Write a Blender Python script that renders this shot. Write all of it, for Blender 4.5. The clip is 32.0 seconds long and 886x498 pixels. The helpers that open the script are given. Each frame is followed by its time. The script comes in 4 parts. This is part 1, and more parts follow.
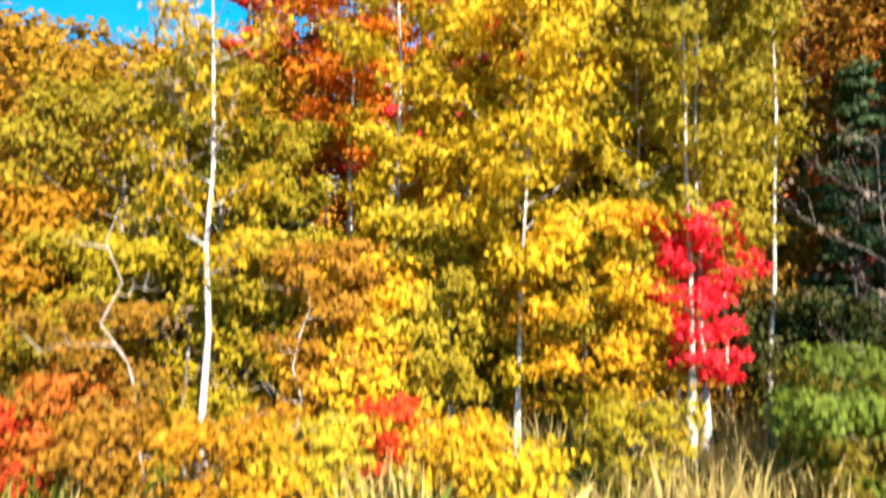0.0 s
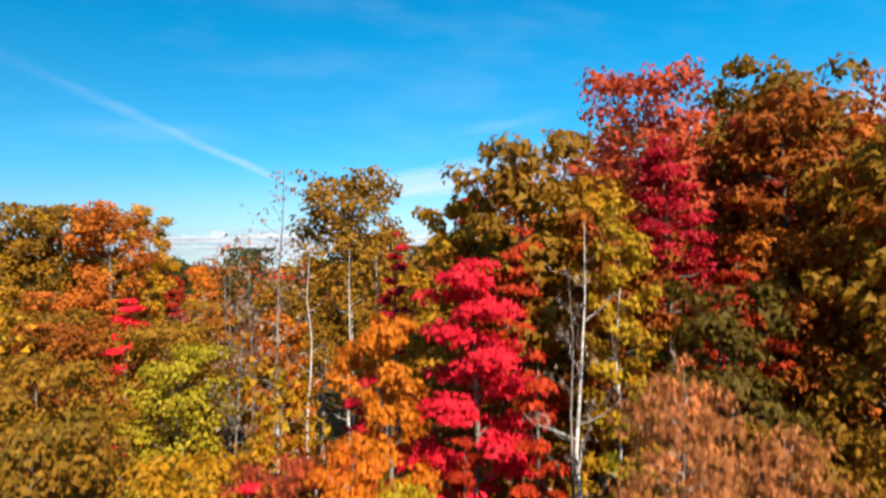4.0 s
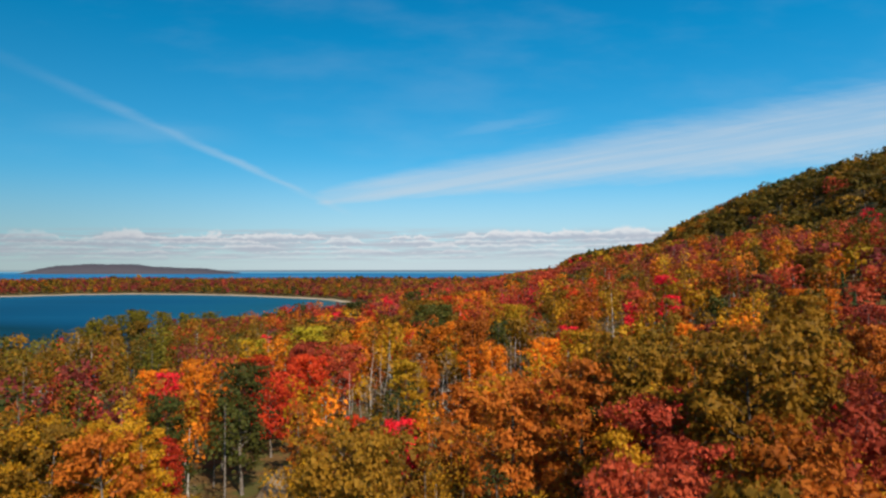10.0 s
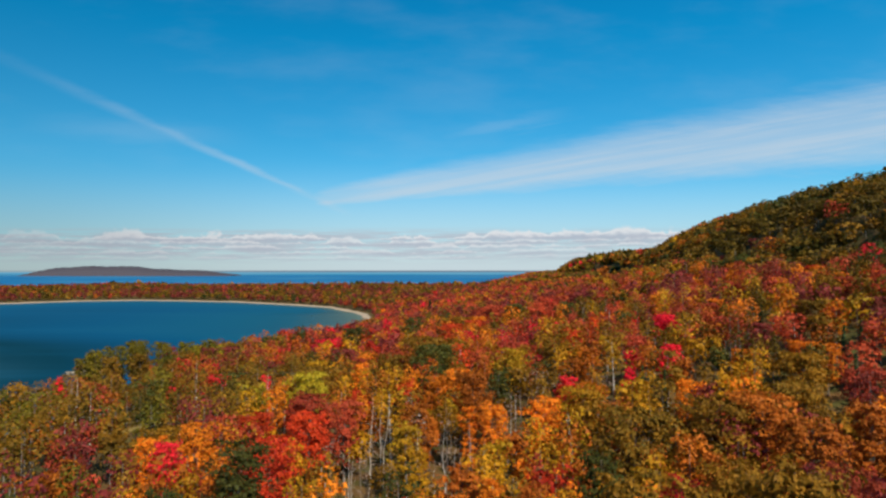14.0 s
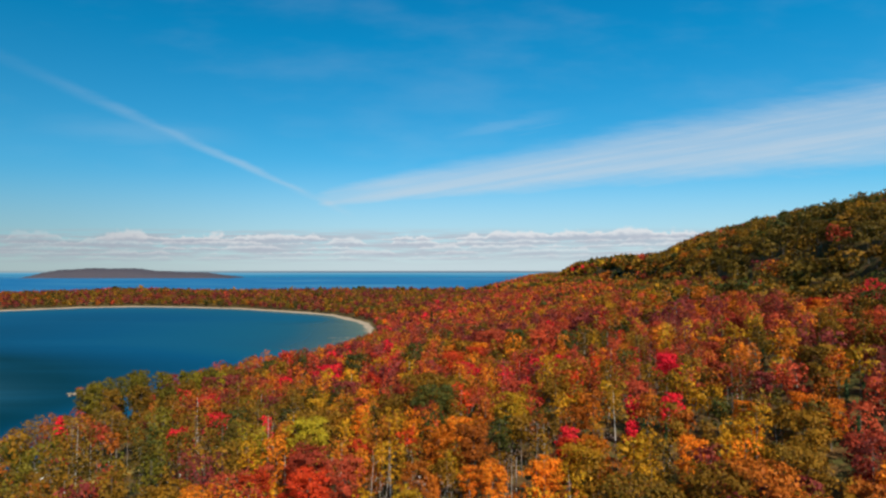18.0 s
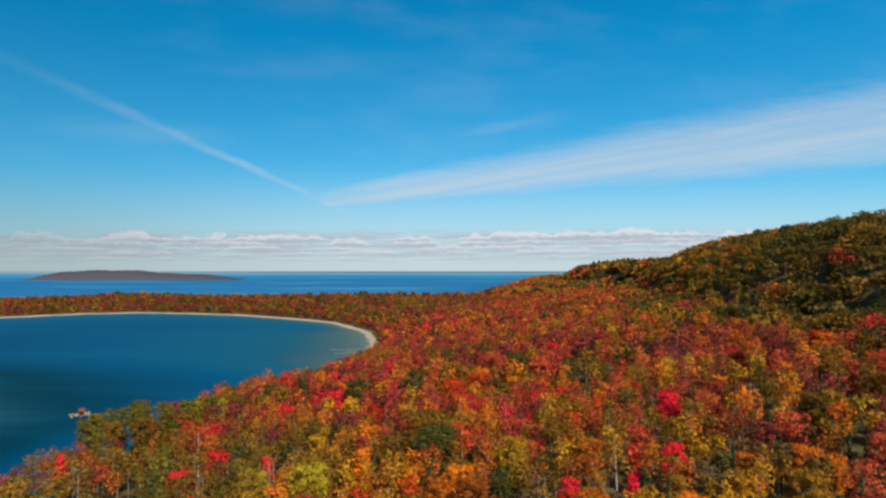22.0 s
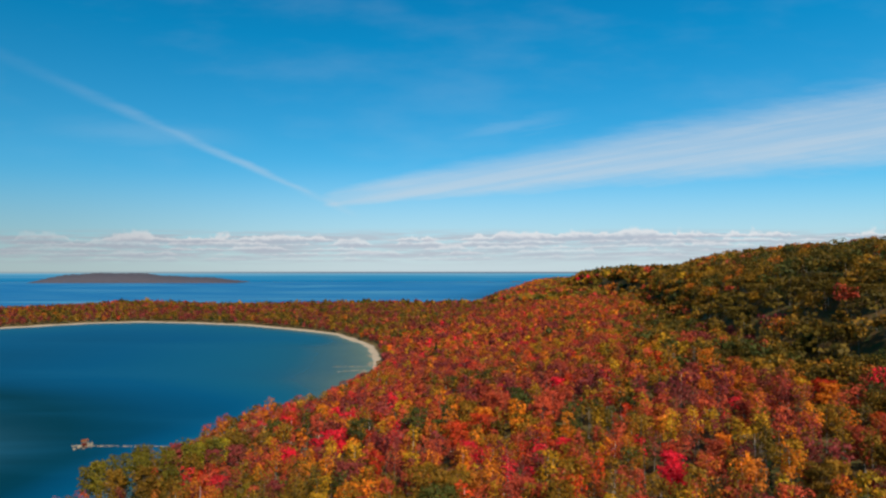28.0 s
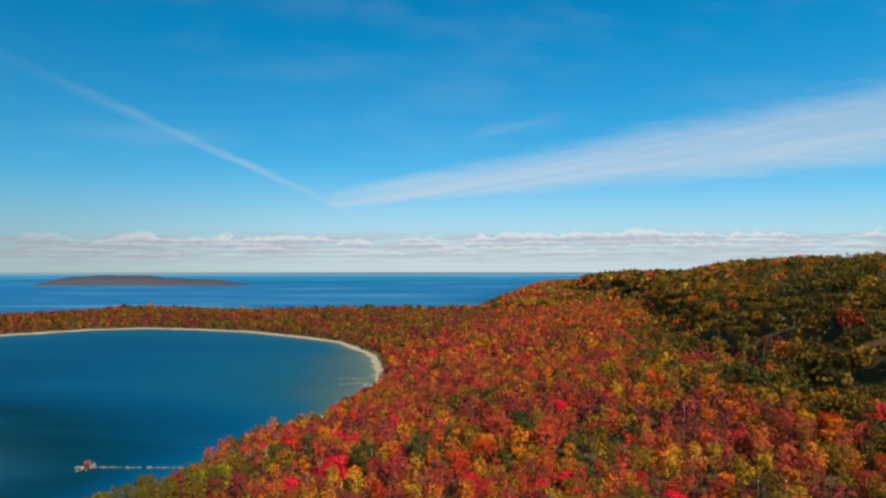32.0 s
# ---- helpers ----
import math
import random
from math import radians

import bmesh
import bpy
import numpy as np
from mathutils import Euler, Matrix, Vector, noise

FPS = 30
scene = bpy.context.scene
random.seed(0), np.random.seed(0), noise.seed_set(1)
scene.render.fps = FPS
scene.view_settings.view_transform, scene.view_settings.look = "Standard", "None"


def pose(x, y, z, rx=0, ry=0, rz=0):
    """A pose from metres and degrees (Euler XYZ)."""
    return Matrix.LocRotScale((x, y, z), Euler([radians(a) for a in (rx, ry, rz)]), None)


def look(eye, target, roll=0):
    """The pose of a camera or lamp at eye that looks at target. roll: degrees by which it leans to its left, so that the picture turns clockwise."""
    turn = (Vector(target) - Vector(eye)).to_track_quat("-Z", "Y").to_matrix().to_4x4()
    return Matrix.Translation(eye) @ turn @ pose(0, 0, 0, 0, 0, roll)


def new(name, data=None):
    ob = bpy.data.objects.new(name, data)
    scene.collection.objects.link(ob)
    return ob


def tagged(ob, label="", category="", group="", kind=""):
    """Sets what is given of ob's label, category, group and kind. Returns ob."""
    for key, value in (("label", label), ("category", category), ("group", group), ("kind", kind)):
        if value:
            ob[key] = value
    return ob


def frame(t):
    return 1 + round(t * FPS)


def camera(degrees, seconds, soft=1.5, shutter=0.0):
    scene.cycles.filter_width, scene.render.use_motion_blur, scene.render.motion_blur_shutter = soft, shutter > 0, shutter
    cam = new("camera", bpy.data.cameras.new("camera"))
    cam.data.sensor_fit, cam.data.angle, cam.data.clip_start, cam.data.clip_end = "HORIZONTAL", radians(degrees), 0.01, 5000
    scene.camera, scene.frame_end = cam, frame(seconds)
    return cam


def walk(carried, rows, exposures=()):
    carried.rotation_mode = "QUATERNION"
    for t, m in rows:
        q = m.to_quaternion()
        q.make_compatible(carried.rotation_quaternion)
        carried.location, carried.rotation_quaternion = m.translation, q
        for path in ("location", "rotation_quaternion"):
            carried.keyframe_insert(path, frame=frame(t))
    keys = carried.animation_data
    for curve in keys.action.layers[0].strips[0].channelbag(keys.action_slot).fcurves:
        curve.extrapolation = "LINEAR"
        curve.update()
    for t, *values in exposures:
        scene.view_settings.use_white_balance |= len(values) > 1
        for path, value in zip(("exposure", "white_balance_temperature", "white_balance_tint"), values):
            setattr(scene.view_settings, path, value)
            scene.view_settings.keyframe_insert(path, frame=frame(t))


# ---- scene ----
from mathutils import kdtree

# ---------------------------------------------------------------- camera
# A drone that climbs straight up at 3 m/s, drifting and turning by a hair.
CLIMB, START = 3.0, 16.5
cam = camera(71, 32.0, soft=2.5, shutter=0.9)


def perch(t, x, tilt, turn):
    return (t, pose(x, 0, START + CLIMB * t, 90 + tilt, 0, turn))


PATH = [
    perch(0.0, 0, 2.03, 0.40), perch(2.0, 0, 2.03, 0.40), perch(3.2, 0, 2.03, 0.40), perch(4.0, 0, 2.03, 0.28),
    perch(4.5, 0, 2.03, 0.16), perch(6.5, 0, 2.05, 0.0), perch(9.0, 0, 2.05, 0.0), perch(13.0, 0, 2.08, 0.0),
    perch(16.5, 0.25, 2.12, 0.10), perch(19.0, 0.44, 2.14, 0.25), perch(23.0, 0.74, 2.17, 0.42),
    perch(28.0, 1.1, 2.2, 0.68), perch(32.0, 1.4, 2.26, 0.94),
]
EXPOSURES = [(0.0, 1.9), (1.0, 1.7), (2.0, 1.4), (3.0, 1.05), (4.0, 0.88), (4.5, 0.78), (6.5, 0.38), (9.0, 0.3), (32.0, 0.3)]
walk(cam, PATH, EXPOSURES)

# ---------------------------------------------------------------- sky and sun
SUN_EL, SUN_AZ = radians(39), radians(153)   # azimuth clockwise from +y: behind the drone, to its right
world = bpy.data.worlds.new("autumn_sky")
scene.world = world
world.use_nodes = True
wt = world.node_tree
wt.nodes.clear()


class Graph:
    """Short hand for shader arithmetic."""

    def __init__(self, tree):
        self.t = tree

    def put(self, socket, value):
        if isinstance(value, (int, float)):
            socket.default_value = value
        elif isinstance(value, tuple):
            socket.default_value = value if len(value) == len(socket.default_value) else (*value, 1.0)
        else:
            self.t.links.new(value, socket)

    def math(self, op, a, b=0.0, c=0.0, clamp=False):
        n = self.t.nodes.new("ShaderNodeMath")
        n.operation, n.use_clamp = op, clamp
        for s, v in zip(n.inputs, (a, b, c)):
            self.put(s, v)
        return n.outputs[0]

    def step(self, x, lo, hi, a=0.0, b=1.0):
        n = self.t.nodes.new("ShaderNodeMapRange")
        n.interpolation_type = "SMOOTHSTEP"
        for s, v in zip(n.inputs, (x, lo, hi, a, b)):
            self.put(s, v)
        return n.outputs[0]

    def mix(self, fac, a, b, blend="MIX"):
        n = self.t.nodes.new("ShaderNodeMix")
        n.data_type, n.blend_type = "RGBA", blend
        self.put(n.inputs[0], fac), self.put(n.inputs[6], a), self.put(n.inputs[7], b)
        return n.outputs[2]

    def xyz(self, x, y, z):
        n = self.t.nodes.new("ShaderNodeCombineXYZ")
        for s, v in zip(n.inputs, (x, y, z)):
            self.put(s, v)
        return n.outputs[0]

    def split(self, v):
        n = self.t.nodes.new("ShaderNodeSeparateXYZ")
        self.t.links.new(v, n.inputs[0])
        return n.outputs

    def noise(self, v, scale, detail=4.0, rough=0.55):
        n = self.t.nodes.new("ShaderNodeTexNoise")
        if v is not None:
            self.t.links.new(v, n.inputs["Vector"])
        n.inputs["Scale"].default_value, n.inputs["Detail"].default_value = scale, detail
        n.inputs["Roughness"].default_value = rough
        return n.outputs["Fac"]

    def ramp(self, fac, stops):
        n = self.t.nodes.new("ShaderNodeValToRGB")
        e = n.color_ramp.elements
        while len(e) < len(stops):
            e.new(0.5)
        for el, (p, c) in zip(e, stops):
            el.position, el.color = p, (*c, 1.0)
        self.t.links.new(fac, n.inputs[0])
        return n.outputs[0]


def sky_world():
    g = Graph(wt)
    sky = wt.nodes.new("ShaderNodeTexSky")
    sky.sky_type, sky.sun_disc = "NISHITA", False
    sky.sun_elevation, sky.sun_rotation = SUN_EL, SUN_AZ
    sky.air_density, sky.dust_density, sky.ozone_density = 1.0, 0.3, 2.0
    tc = wt.nodes.new("ShaderNodeTexCoord")
    x, y, z = g.split(tc.outputs["Generated"])
    yy = g.math("MAXIMUM", y, 0.05)
    u, v = g.math("DIVIDE", x, yy), g.math("DIVIDE", z, yy)
    front = g.step(y, 0.25, 0.5)
    # clear air: deep blue above, paler towards the horizon
    tint = g.ramp(g.math("MULTIPLY", g.math("MAXIMUM", z, 0.0), 2.0, clamp=True), SKY_TINT)
    col = g.mix(1.0, sky.outputs[0], tint, "MULTIPLY")
    col = g.mix(1.0, col, (SKY_GAIN,) * 3, "MULTIPLY")
    # the polarised air is deeper on one side
    side = g.math("MULTIPLY_ADD", x, 0.40, 1.0)
    col = g.mix(1.0, col, g.xyz(side, side, side), "MULTIPLY")
    # thin high veil
    veil = g.noise(g.xyz(g.math("MULTIPLY", u, 1.6), g.math("MULTIPLY", v, 5.0), 0.7), 2.2, 5.0)
    veil = g.math("MULTIPLY", g.step(veil, 0.42, 0.8), 0.08)
    # old vapour trail coming down from the upper left, thicker and wispy
    grain = g.noise(g.xyz(g.math("ADD", g.math("MULTIPLY", u, 3.0), v), g.math("MULTIPLY", v, 18.0), 3.1), 3.0, 6.0, 0.6)
    line = g.math("ADD", g.math("MULTIPLY", g.math("ADD", u, 0.204), -0.448), 0.118)
    off = g.math("ABSOLUTE", g.math("SUBTRACT", v, g.math("ADD", line, g.math("MULTIPLY", g.math("SUBTRACT", grain, 0.5), 0.012))))
    wide = g.math("ADD", 0.009, g.math("MULTIPLY", g.math("ABSOLUTE", g.math("ADD", u, 0.22)), 0.02))
    trail = g.step(g.math("DIVIDE", off, wide), 0.0, 1.0, 1.0, 0.0)
    trail = g.math("MULTIPLY", trail, g.step(u, -0.72, -0.24, 0.02, 0.22))
    trail = g.math("MULTIPLY", trail, g.step(u, -0.18, -0.14, 1.0, 0.0))
    trail = g.math("MULTIPLY", trail, g.step(grain, 0.2, 0.65, 0.55, 1.0))
    # broad band of cirrus fanning out to the right
    w = g.math("MAXIMUM", g.math("ADD", u, 0.25), 0.001)
    low = g.math("ADD", 0.098, g.math("MULTIPLY", w, 0.085))
    high = g.math("ADD", 0.127, g.math("MULTIPLY", w, 0.197))
    pos = g.math("DIVIDE", g.math("SUBTRACT", v, low), g.math("SUBTRACT", high, low))
    shift = g.math("MULTIPLY", g.math("SUBTRACT", grain, 0.5), 0.35)
    pos = g.math("ADD", pos, shift)
    band = g.math("MULTIPLY", g.step(pos, -0.25, 0.3), g.step(pos, 0.5, 1.15, 1.0, 0.0))
    band = g.math("MULTIPLY", band, g.math("MULTIPLY", g.step(u, -0.235, -0.185), g.step(u, -0.25, -0.05, 0.46, 0.65)))
    # drawn out into fibres along its length
    fibre = g.noise(g.xyz(g.math("MULTIPLY", u, 2.5), g.math("MULTIPLY", g.math("SUBTRACT", v, g.math("MULTIPLY", u, 0.17)), 75.0), 5.0), 1.0, 4.0, 0.6)
    band = g.math("MULTIPLY", band, g.step(fibre, 0.32, 0.66, 0.74, 1.08))
    # faint streaks over it
    thin = g.noise(g.xyz(g.math("MULTIPLY", u, 2.0), g.math("MULTIPLY", g.math("SUBTRACT", v, g.math("MULTIPLY", u, 0.16)), 22.0), 8.0), 2.0, 4.0)
    thin = g.math("MULTIPLY", g.step(thin, 0.55, 0.8), g.step(u, -0.1, 0.2))
    thin = g.math("MULTIPLY", thin, g.step(v, 0.34, 0.2, 0.0, 0.14))
    # two small wisps: one above the band, one under it
    for mid_u, mid_v, rise, half, thick, most in ((0.09, 0.235, 0.21, 0.14, 0.016, 0.13), (0.52, 0.108, 0.06, 0.20, 0.012, 0.26),
                                                 (-0.50, 0.228, -0.07, 0.22, 0.030, 0.10), (0.70, 0.079, 0.0, 0.08, 0.010, 0.5), (0.30, 0.142, 0.05, 0.25, 0.008, 0.16)):
        du = g.math("SUBTRACT", u, mid_u)
        across = g.math("ABSOLUTE", g.math("SUBTRACT", g.math("SUBTRACT", v, mid_v), g.math("MULTIPLY", du, rise)))
        across = g.math("SUBTRACT", across, g.math("MULTIPLY", g.math("SUBTRACT", grain, 0.5), 0.03))
        wisp = g.math("MULTIPLY", g.step(across, 0.0, thick, most, 0.0), g.step(g.math("ABSOLUTE", du), 0.0, half, 1.0, 0.0))
        thin = g.math("MAXIMUM", thin, wisp)
    haze = g.math("MULTIPLY", g.step(v, -0.03, 0.19, 0.88, 0.0), g.step(u, -0.75, 0.05, 0.72, 1.0))
    cloud = g.math("MAXIMUM", g.math("MAXIMUM", trail, band), g.math("MAXIMUM", veil, thin))
    cloud = g.math("ADD", g.math("MAXIMUM", cloud, haze), g.math("MULTIPLY", trail, 0.6), clamp=True)
    cloud = g.math("MULTIPLY", cloud, front)
    col = g.mix(cloud, col, (0.60, 0.67, 0.74))
    # low cumulus in rows above the horizon: flat grey bases, white heaped tops
    streak = g.noise(g.xyz(g.math("MULTIPLY", u, 9.0), g.math("MULTIPLY", g.math("SUBTRACT", v, g.step(u, -0.1, 0.45, 0.0, 0.007)), 150.0), 4.0), 1.0, 4.0, 0.6)
    sheet = g.math("MULTIPLY", g.step(streak, 0.36, 0.60, 0.0, 0.85), g.math("MULTIPLY", g.step(v, 0.008, 0.03), g.step(v, 0.058, 0.074, 1.0, 0.0)))
    col = g.mix(g.math("MULTIPLY", sheet, front), col, (0.47, 0.515, 0.59))
    lift = g.step(u, -0.1, 0.45, 0.0, 0.007)
    for base, tall, scale, seed, most in ((0.020, 0.006, 22.0, 3.3, 0.35), (0.028, 0.008, 19.0, 9.1, 0.5), (0.036, 0.010, 16.0, 7.7, 0.65), (0.044, 0.012, 14.0, 1.9, 0.75),
                                          (0.051, 0.017, 11.0, 5.2, 0.9)):
        heap = g.noise(g.xyz(g.math("MULTIPLY", u, scale), g.math("MULTIPLY", v, 14.0), seed), 1.0, 4.0, 0.6)
        rough = g.noise(g.xyz(g.math("MULTIPLY", u, 75.0), g.math("MULTIPLY", v, 130.0), seed), 1.0, 3.0, 0.6)
        hgt = g.math("MULTIPLY_ADD", g.step(heap, 0.40, 0.66), tall, tall * 0.12)
        k = g.math("DIVIDE", g.math("SUBTRACT", v, g.math("ADD", lift, base)), hgt)
        k = g.math("ADD", k, g.math("MULTIPLY", g.math("SUBTRACT", rough, 0.5), 0.8))
        cum = g.math("MULTIPLY", g.step(k, 0.6, 1.1, most, 0.0), g.step(k, -0.5, 0.12))
        cum = g.math("MULTIPLY", g.math("MULTIPLY", cum, front), g.math("MULTIPLY", g.step(heap, 0.33, 0.48), g.step(u, -0.75, -0.4, 0.3, 1.0)))
        ccol = g.mix(g.step(k, 0.0, 0.6), (0.44, 0.49, 0.58), (0.76, 0.775, 0.80))
        col = g.mix(cum, col, ccol)
    # low on that side the air is dimmer
    dim = g.math("SUBTRACT", 1.0, g.math("MULTIPLY", g.step(u, -0.75, -0.05, 0.2, 0.0), g.math("MULTIPLY", g.step(v, 0.05, 0.22, 1.0, 0.0), front)))
    col = g.mix(1.0, col, g.xyz(dim, dim, dim), "MULTIPLY")
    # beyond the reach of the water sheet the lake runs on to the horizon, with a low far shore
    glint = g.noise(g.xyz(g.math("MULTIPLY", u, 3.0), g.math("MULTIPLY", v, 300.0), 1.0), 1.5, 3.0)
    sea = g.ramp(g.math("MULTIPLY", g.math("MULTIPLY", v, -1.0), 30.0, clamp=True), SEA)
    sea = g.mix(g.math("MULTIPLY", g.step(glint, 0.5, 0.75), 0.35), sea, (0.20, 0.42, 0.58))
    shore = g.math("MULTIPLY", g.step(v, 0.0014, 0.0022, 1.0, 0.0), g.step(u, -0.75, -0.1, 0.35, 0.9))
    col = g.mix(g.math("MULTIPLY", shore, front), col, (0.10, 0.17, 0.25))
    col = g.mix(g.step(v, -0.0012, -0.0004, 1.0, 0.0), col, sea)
    bg = wt.nodes.new("ShaderNodeBackground")
    bg.inputs["Strength"].default_value = 0.8
    out = wt.nodes.new("ShaderNodeOutputWorld")
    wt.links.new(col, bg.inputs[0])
    wt.links.new(bg.outputs[0], out.inputs[0])


SKY_GAIN = 0.127
SKY_TINT = [(0.0, (0.42, 0.74, 0.92)), (0.4, (0.15, 0.74, 0.94)), (0.7, (0.02, 0.76, 1.0)), (1.0, (0.012, 0.72, 1.0))]
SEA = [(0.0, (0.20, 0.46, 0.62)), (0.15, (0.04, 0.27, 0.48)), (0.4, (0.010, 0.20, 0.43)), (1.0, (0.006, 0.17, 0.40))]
sky_world()
sun_data = bpy.data.lights.new("sun", "SUN")
sun_data.energy, sun_data.angle, sun_data.color = 5.0, radians(0.53), (1.0, 0.89, 0.73)
sun = new("sun", sun_data)
sun.matrix_world = look((0, 0, 0), (-math.sin(SUN_AZ) * math.cos(SUN_EL), -math.cos(SUN_AZ) * math.cos(SUN_EL), -math.sin(SUN_EL)))

# ---------------------------------------------------------------- materials


def material(name):
    m = bpy.data.materials.new(name)
    m.use_nodes = True
    m.node_tree.nodes.clear()
    return m, Graph(m.node_tree)


def finish(m, shader):
    out = m.node_tree.nodes.new("ShaderNodeOutputMaterial")
    m.node_tree.links.new(shader, out.inputs[0])
    return m


def principled(g, color, rough, bump=None, strength=0.3, dist=0.1, spec=0.3):
    p = g.t.nodes.new("ShaderNodeBsdfPrincipled")
    g.put(p.inputs["Base Color"], color)
    g.put(p.inputs["Roughness"], rough)
    p.inputs["Specular IOR Level"].default_value = spec
    if bump is not None:
        b = g.t.nodes.new("ShaderNodeBump")
        b.inputs["Strength"].default_value, b.inputs["Distance"].default_value = strength, dist
        g.t.links.new(bump, b.inputs["Height"])
        g.t.links.new(b.outputs[0], p.inputs["Normal"])
    return p.outputs[0]


def foliage(name, a, b, c, through_light=0.33):
    """Leaves in three neighbouring hues: one per tree, varied leaf by leaf."""
    m, g = material(name)
    at = g.t.nodes.new("ShaderNodeAttribute")
    at.attribute_name = "tint"
    info = g.t.nodes.new("ShaderNodeObjectInfo")
    geo = g.t.nodes.new("ShaderNodeNewGeometry")
    one = g.math("FRACT", g.math("ADD", at.outputs["Fac"], info.outputs["Random"]))
    patch = g.noise(geo.outputs["Position"], 0.35, 2.0)
    leaf = geo.outputs["Random Per Island"]
    fac = g.math("ADD", g.math("MULTIPLY", one, 0.6), g.math("MULTIPLY", leaf, 0.35))
    fac = g.math("ADD", fac, g.math("MULTIPLY", g.math("SUBTRACT", patch, 0.5), 0.7), clamp=True)
    col = g.ramp(fac, [(0.1, a), (0.5, b), (0.9, c)])
    other = g.math("FRACT", g.math("MULTIPLY", leaf, 7.31))
    hsv = g.t.nodes.new("ShaderNodeHueSaturation")
    whole = g.math("MULTIPLY_ADD", g.math("FRACT", g.math("MULTIPLY", one, 5.7)), 0.55, 0.72)
    g.put(hsv.inputs["Value"], g.math("MULTIPLY", whole, g.math("MULTIPLY_ADD", other, 0.5, 0.77)))
    g.t.links.new(col, hsv.inputs["Color"])
    surf = principled(g, hsv.outputs[0], 0.6, spec=0.12)
    tr = g.t.nodes.new("ShaderNodeBsdfTranslucent")
    g.t.links.new(hsv.outputs[0], tr.inputs[0])
    mixed = g.t.nodes.new("ShaderNodeMixShader")
    mixed.inputs[0].default_value = through_light
    g.t.links.new(surf, mixed.inputs[1])
    g.t.links.new(tr.outputs[0], mixed.inputs[2])
    return finish(m, mixed.outputs[0])


LEAF = {
    "crimson": foliage("crimson_leaves", (0.58, 0.014, 0.030), (0.74, 0.018, 0.036), (0.62, 0.030, 0.030)),
    "scarlet": foliage("scarlet_leaves", (0.50, 0.035, 0.010), (0.58, 0.06, 0.012), (0.42, 0.02, 0.014)),
    "rust": foliage("rust_leaves", (0.37, 0.050, 0.024), (0.43, 0.060, 0.026), (0.30, 0.054, 0.020)),
    "coral": foliage("coral_red_leaves", (0.47, 0.070, 0.027), (0.55, 0.087, 0.031), (0.41, 0.068, 0.024)),
    "maroon": foliage("maroon_leaves", (0.18, 0.028, 0.028), (0.23, 0.036, 0.030), (0.20, 0.048, 0.024)),
    "orange": foliage("orange_leaves", (0.66, 0.15, 0.010), (0.68, 0.21, 0.012), (0.60, 0.125, 0.012)),
    "gold": foliage("gold_leaves", (0.50, 0.25, 0.010), (0.47, 0.205, 0.010), (0.40, 0.245, 0.012)),
    "yellow": foliage("yellow_leaves", (0.46, 0.335, 0.012), (0.52, 0.335, 0.012), (0.56, 0.265, 0.010)),
    "lime": foliage("yellow_green_leaves", (0.30, 0.245, 0.014), (0.38, 0.27, 0.015), (0.24, 0.20, 0.014)),
    "olive": foliage("olive_leaves", (0.215, 0.110, 0.010), (0.275, 0.126, 0.010), (0.155, 0.092, 0.011)),
    "bronze": foliage("bronze_leaves", (0.44, 0.128, 0.013), (0.37, 0.093, 0.012), (0.47, 0.132, 0.011)),
    "moss": foliage("oak_leaves_turning", (0.100, 0.067, 0.008), (0.135, 0.080, 0.009), (0.068, 0.052, 0.009)),
    "green": foliage("dark_green_leaves", (0.050, 0.060, 0.011), (0.075, 0.070, 0.012), (0.038, 0.046, 0.012)),
    "tan": foliage("tan_leaves", (0.55, 0.22, 0.055), (0.53, 0.17, 0.06), (0.53, 0.27, 0.03)),
    "fern": foliage("fresh_green_leaves", (0.11, 0.15, 0.018), (0.15, 0.19, 0.022), (0.085, 0.12, 0.018)),
    "straw": foliage("dry_straw", (0.50, 0.36, 0.13), (0.44, 0.33, 0.12), (0.38, 0.31, 0.09)),
    "poplar": foliage("poplar_leaves", (0.135, 0.112, 0.010), (0.180, 0.128, 0.011), (0.095, 0.086, 0.010)),
    "needle": foliage("conifer_needles", (0.022, 0.045, 0.014), (0.032, 0.055, 0.016), (0.04, 0.06, 0.018), 0.1),
    "bare": foliage("bare_twigs", (0.17, 0.12, 0.09), (0.21, 0.14, 0.10), (0.15, 0.10, 0.085), 0.0),
}


def bark(name, light, dark, scale, bands):
    m, g = material(name)
    tc = g.t.nodes.new("ShaderNodeTexCoord")
    x, y, z = g.split(tc.outputs["Object"])
    n = g.noise(g.xyz(x, y, g.math("MULTIPLY", z, bands)), scale, 5.0, 0.65)
    big = g.noise(tc.outputs["Object"], 0.8, 2.0)
    f = g.math("ADD", g.step(n, 0.42, 0.62), g.math("MULTIPLY", g.math("SUBTRACT", big, 0.5), 0.5), clamp=True)
    return finish(m, principled(g, g.mix(f, dark, light), 0.85, n, 0.5, 0.03, 0.15))


BARK = {
    "white": bark("birch_bark", (0.72, 0.68, 0.62), (0.30, 0.26, 0.22), 3.0, 6.0),
    "grey": bark("grey_bark", (0.27, 0.23, 0.19), (0.10, 0.08, 0.065), 9.0, 0.3),
    "dark": bark("dark_bark", (0.13, 0.10, 0.08), (0.05, 0.04, 0.032), 9.0, 0.3),
    "dead": bark("bleached_wood", (0.56, 0.50, 0.43), (0.30, 0.25, 0.21), 7.0, 0.25),
}


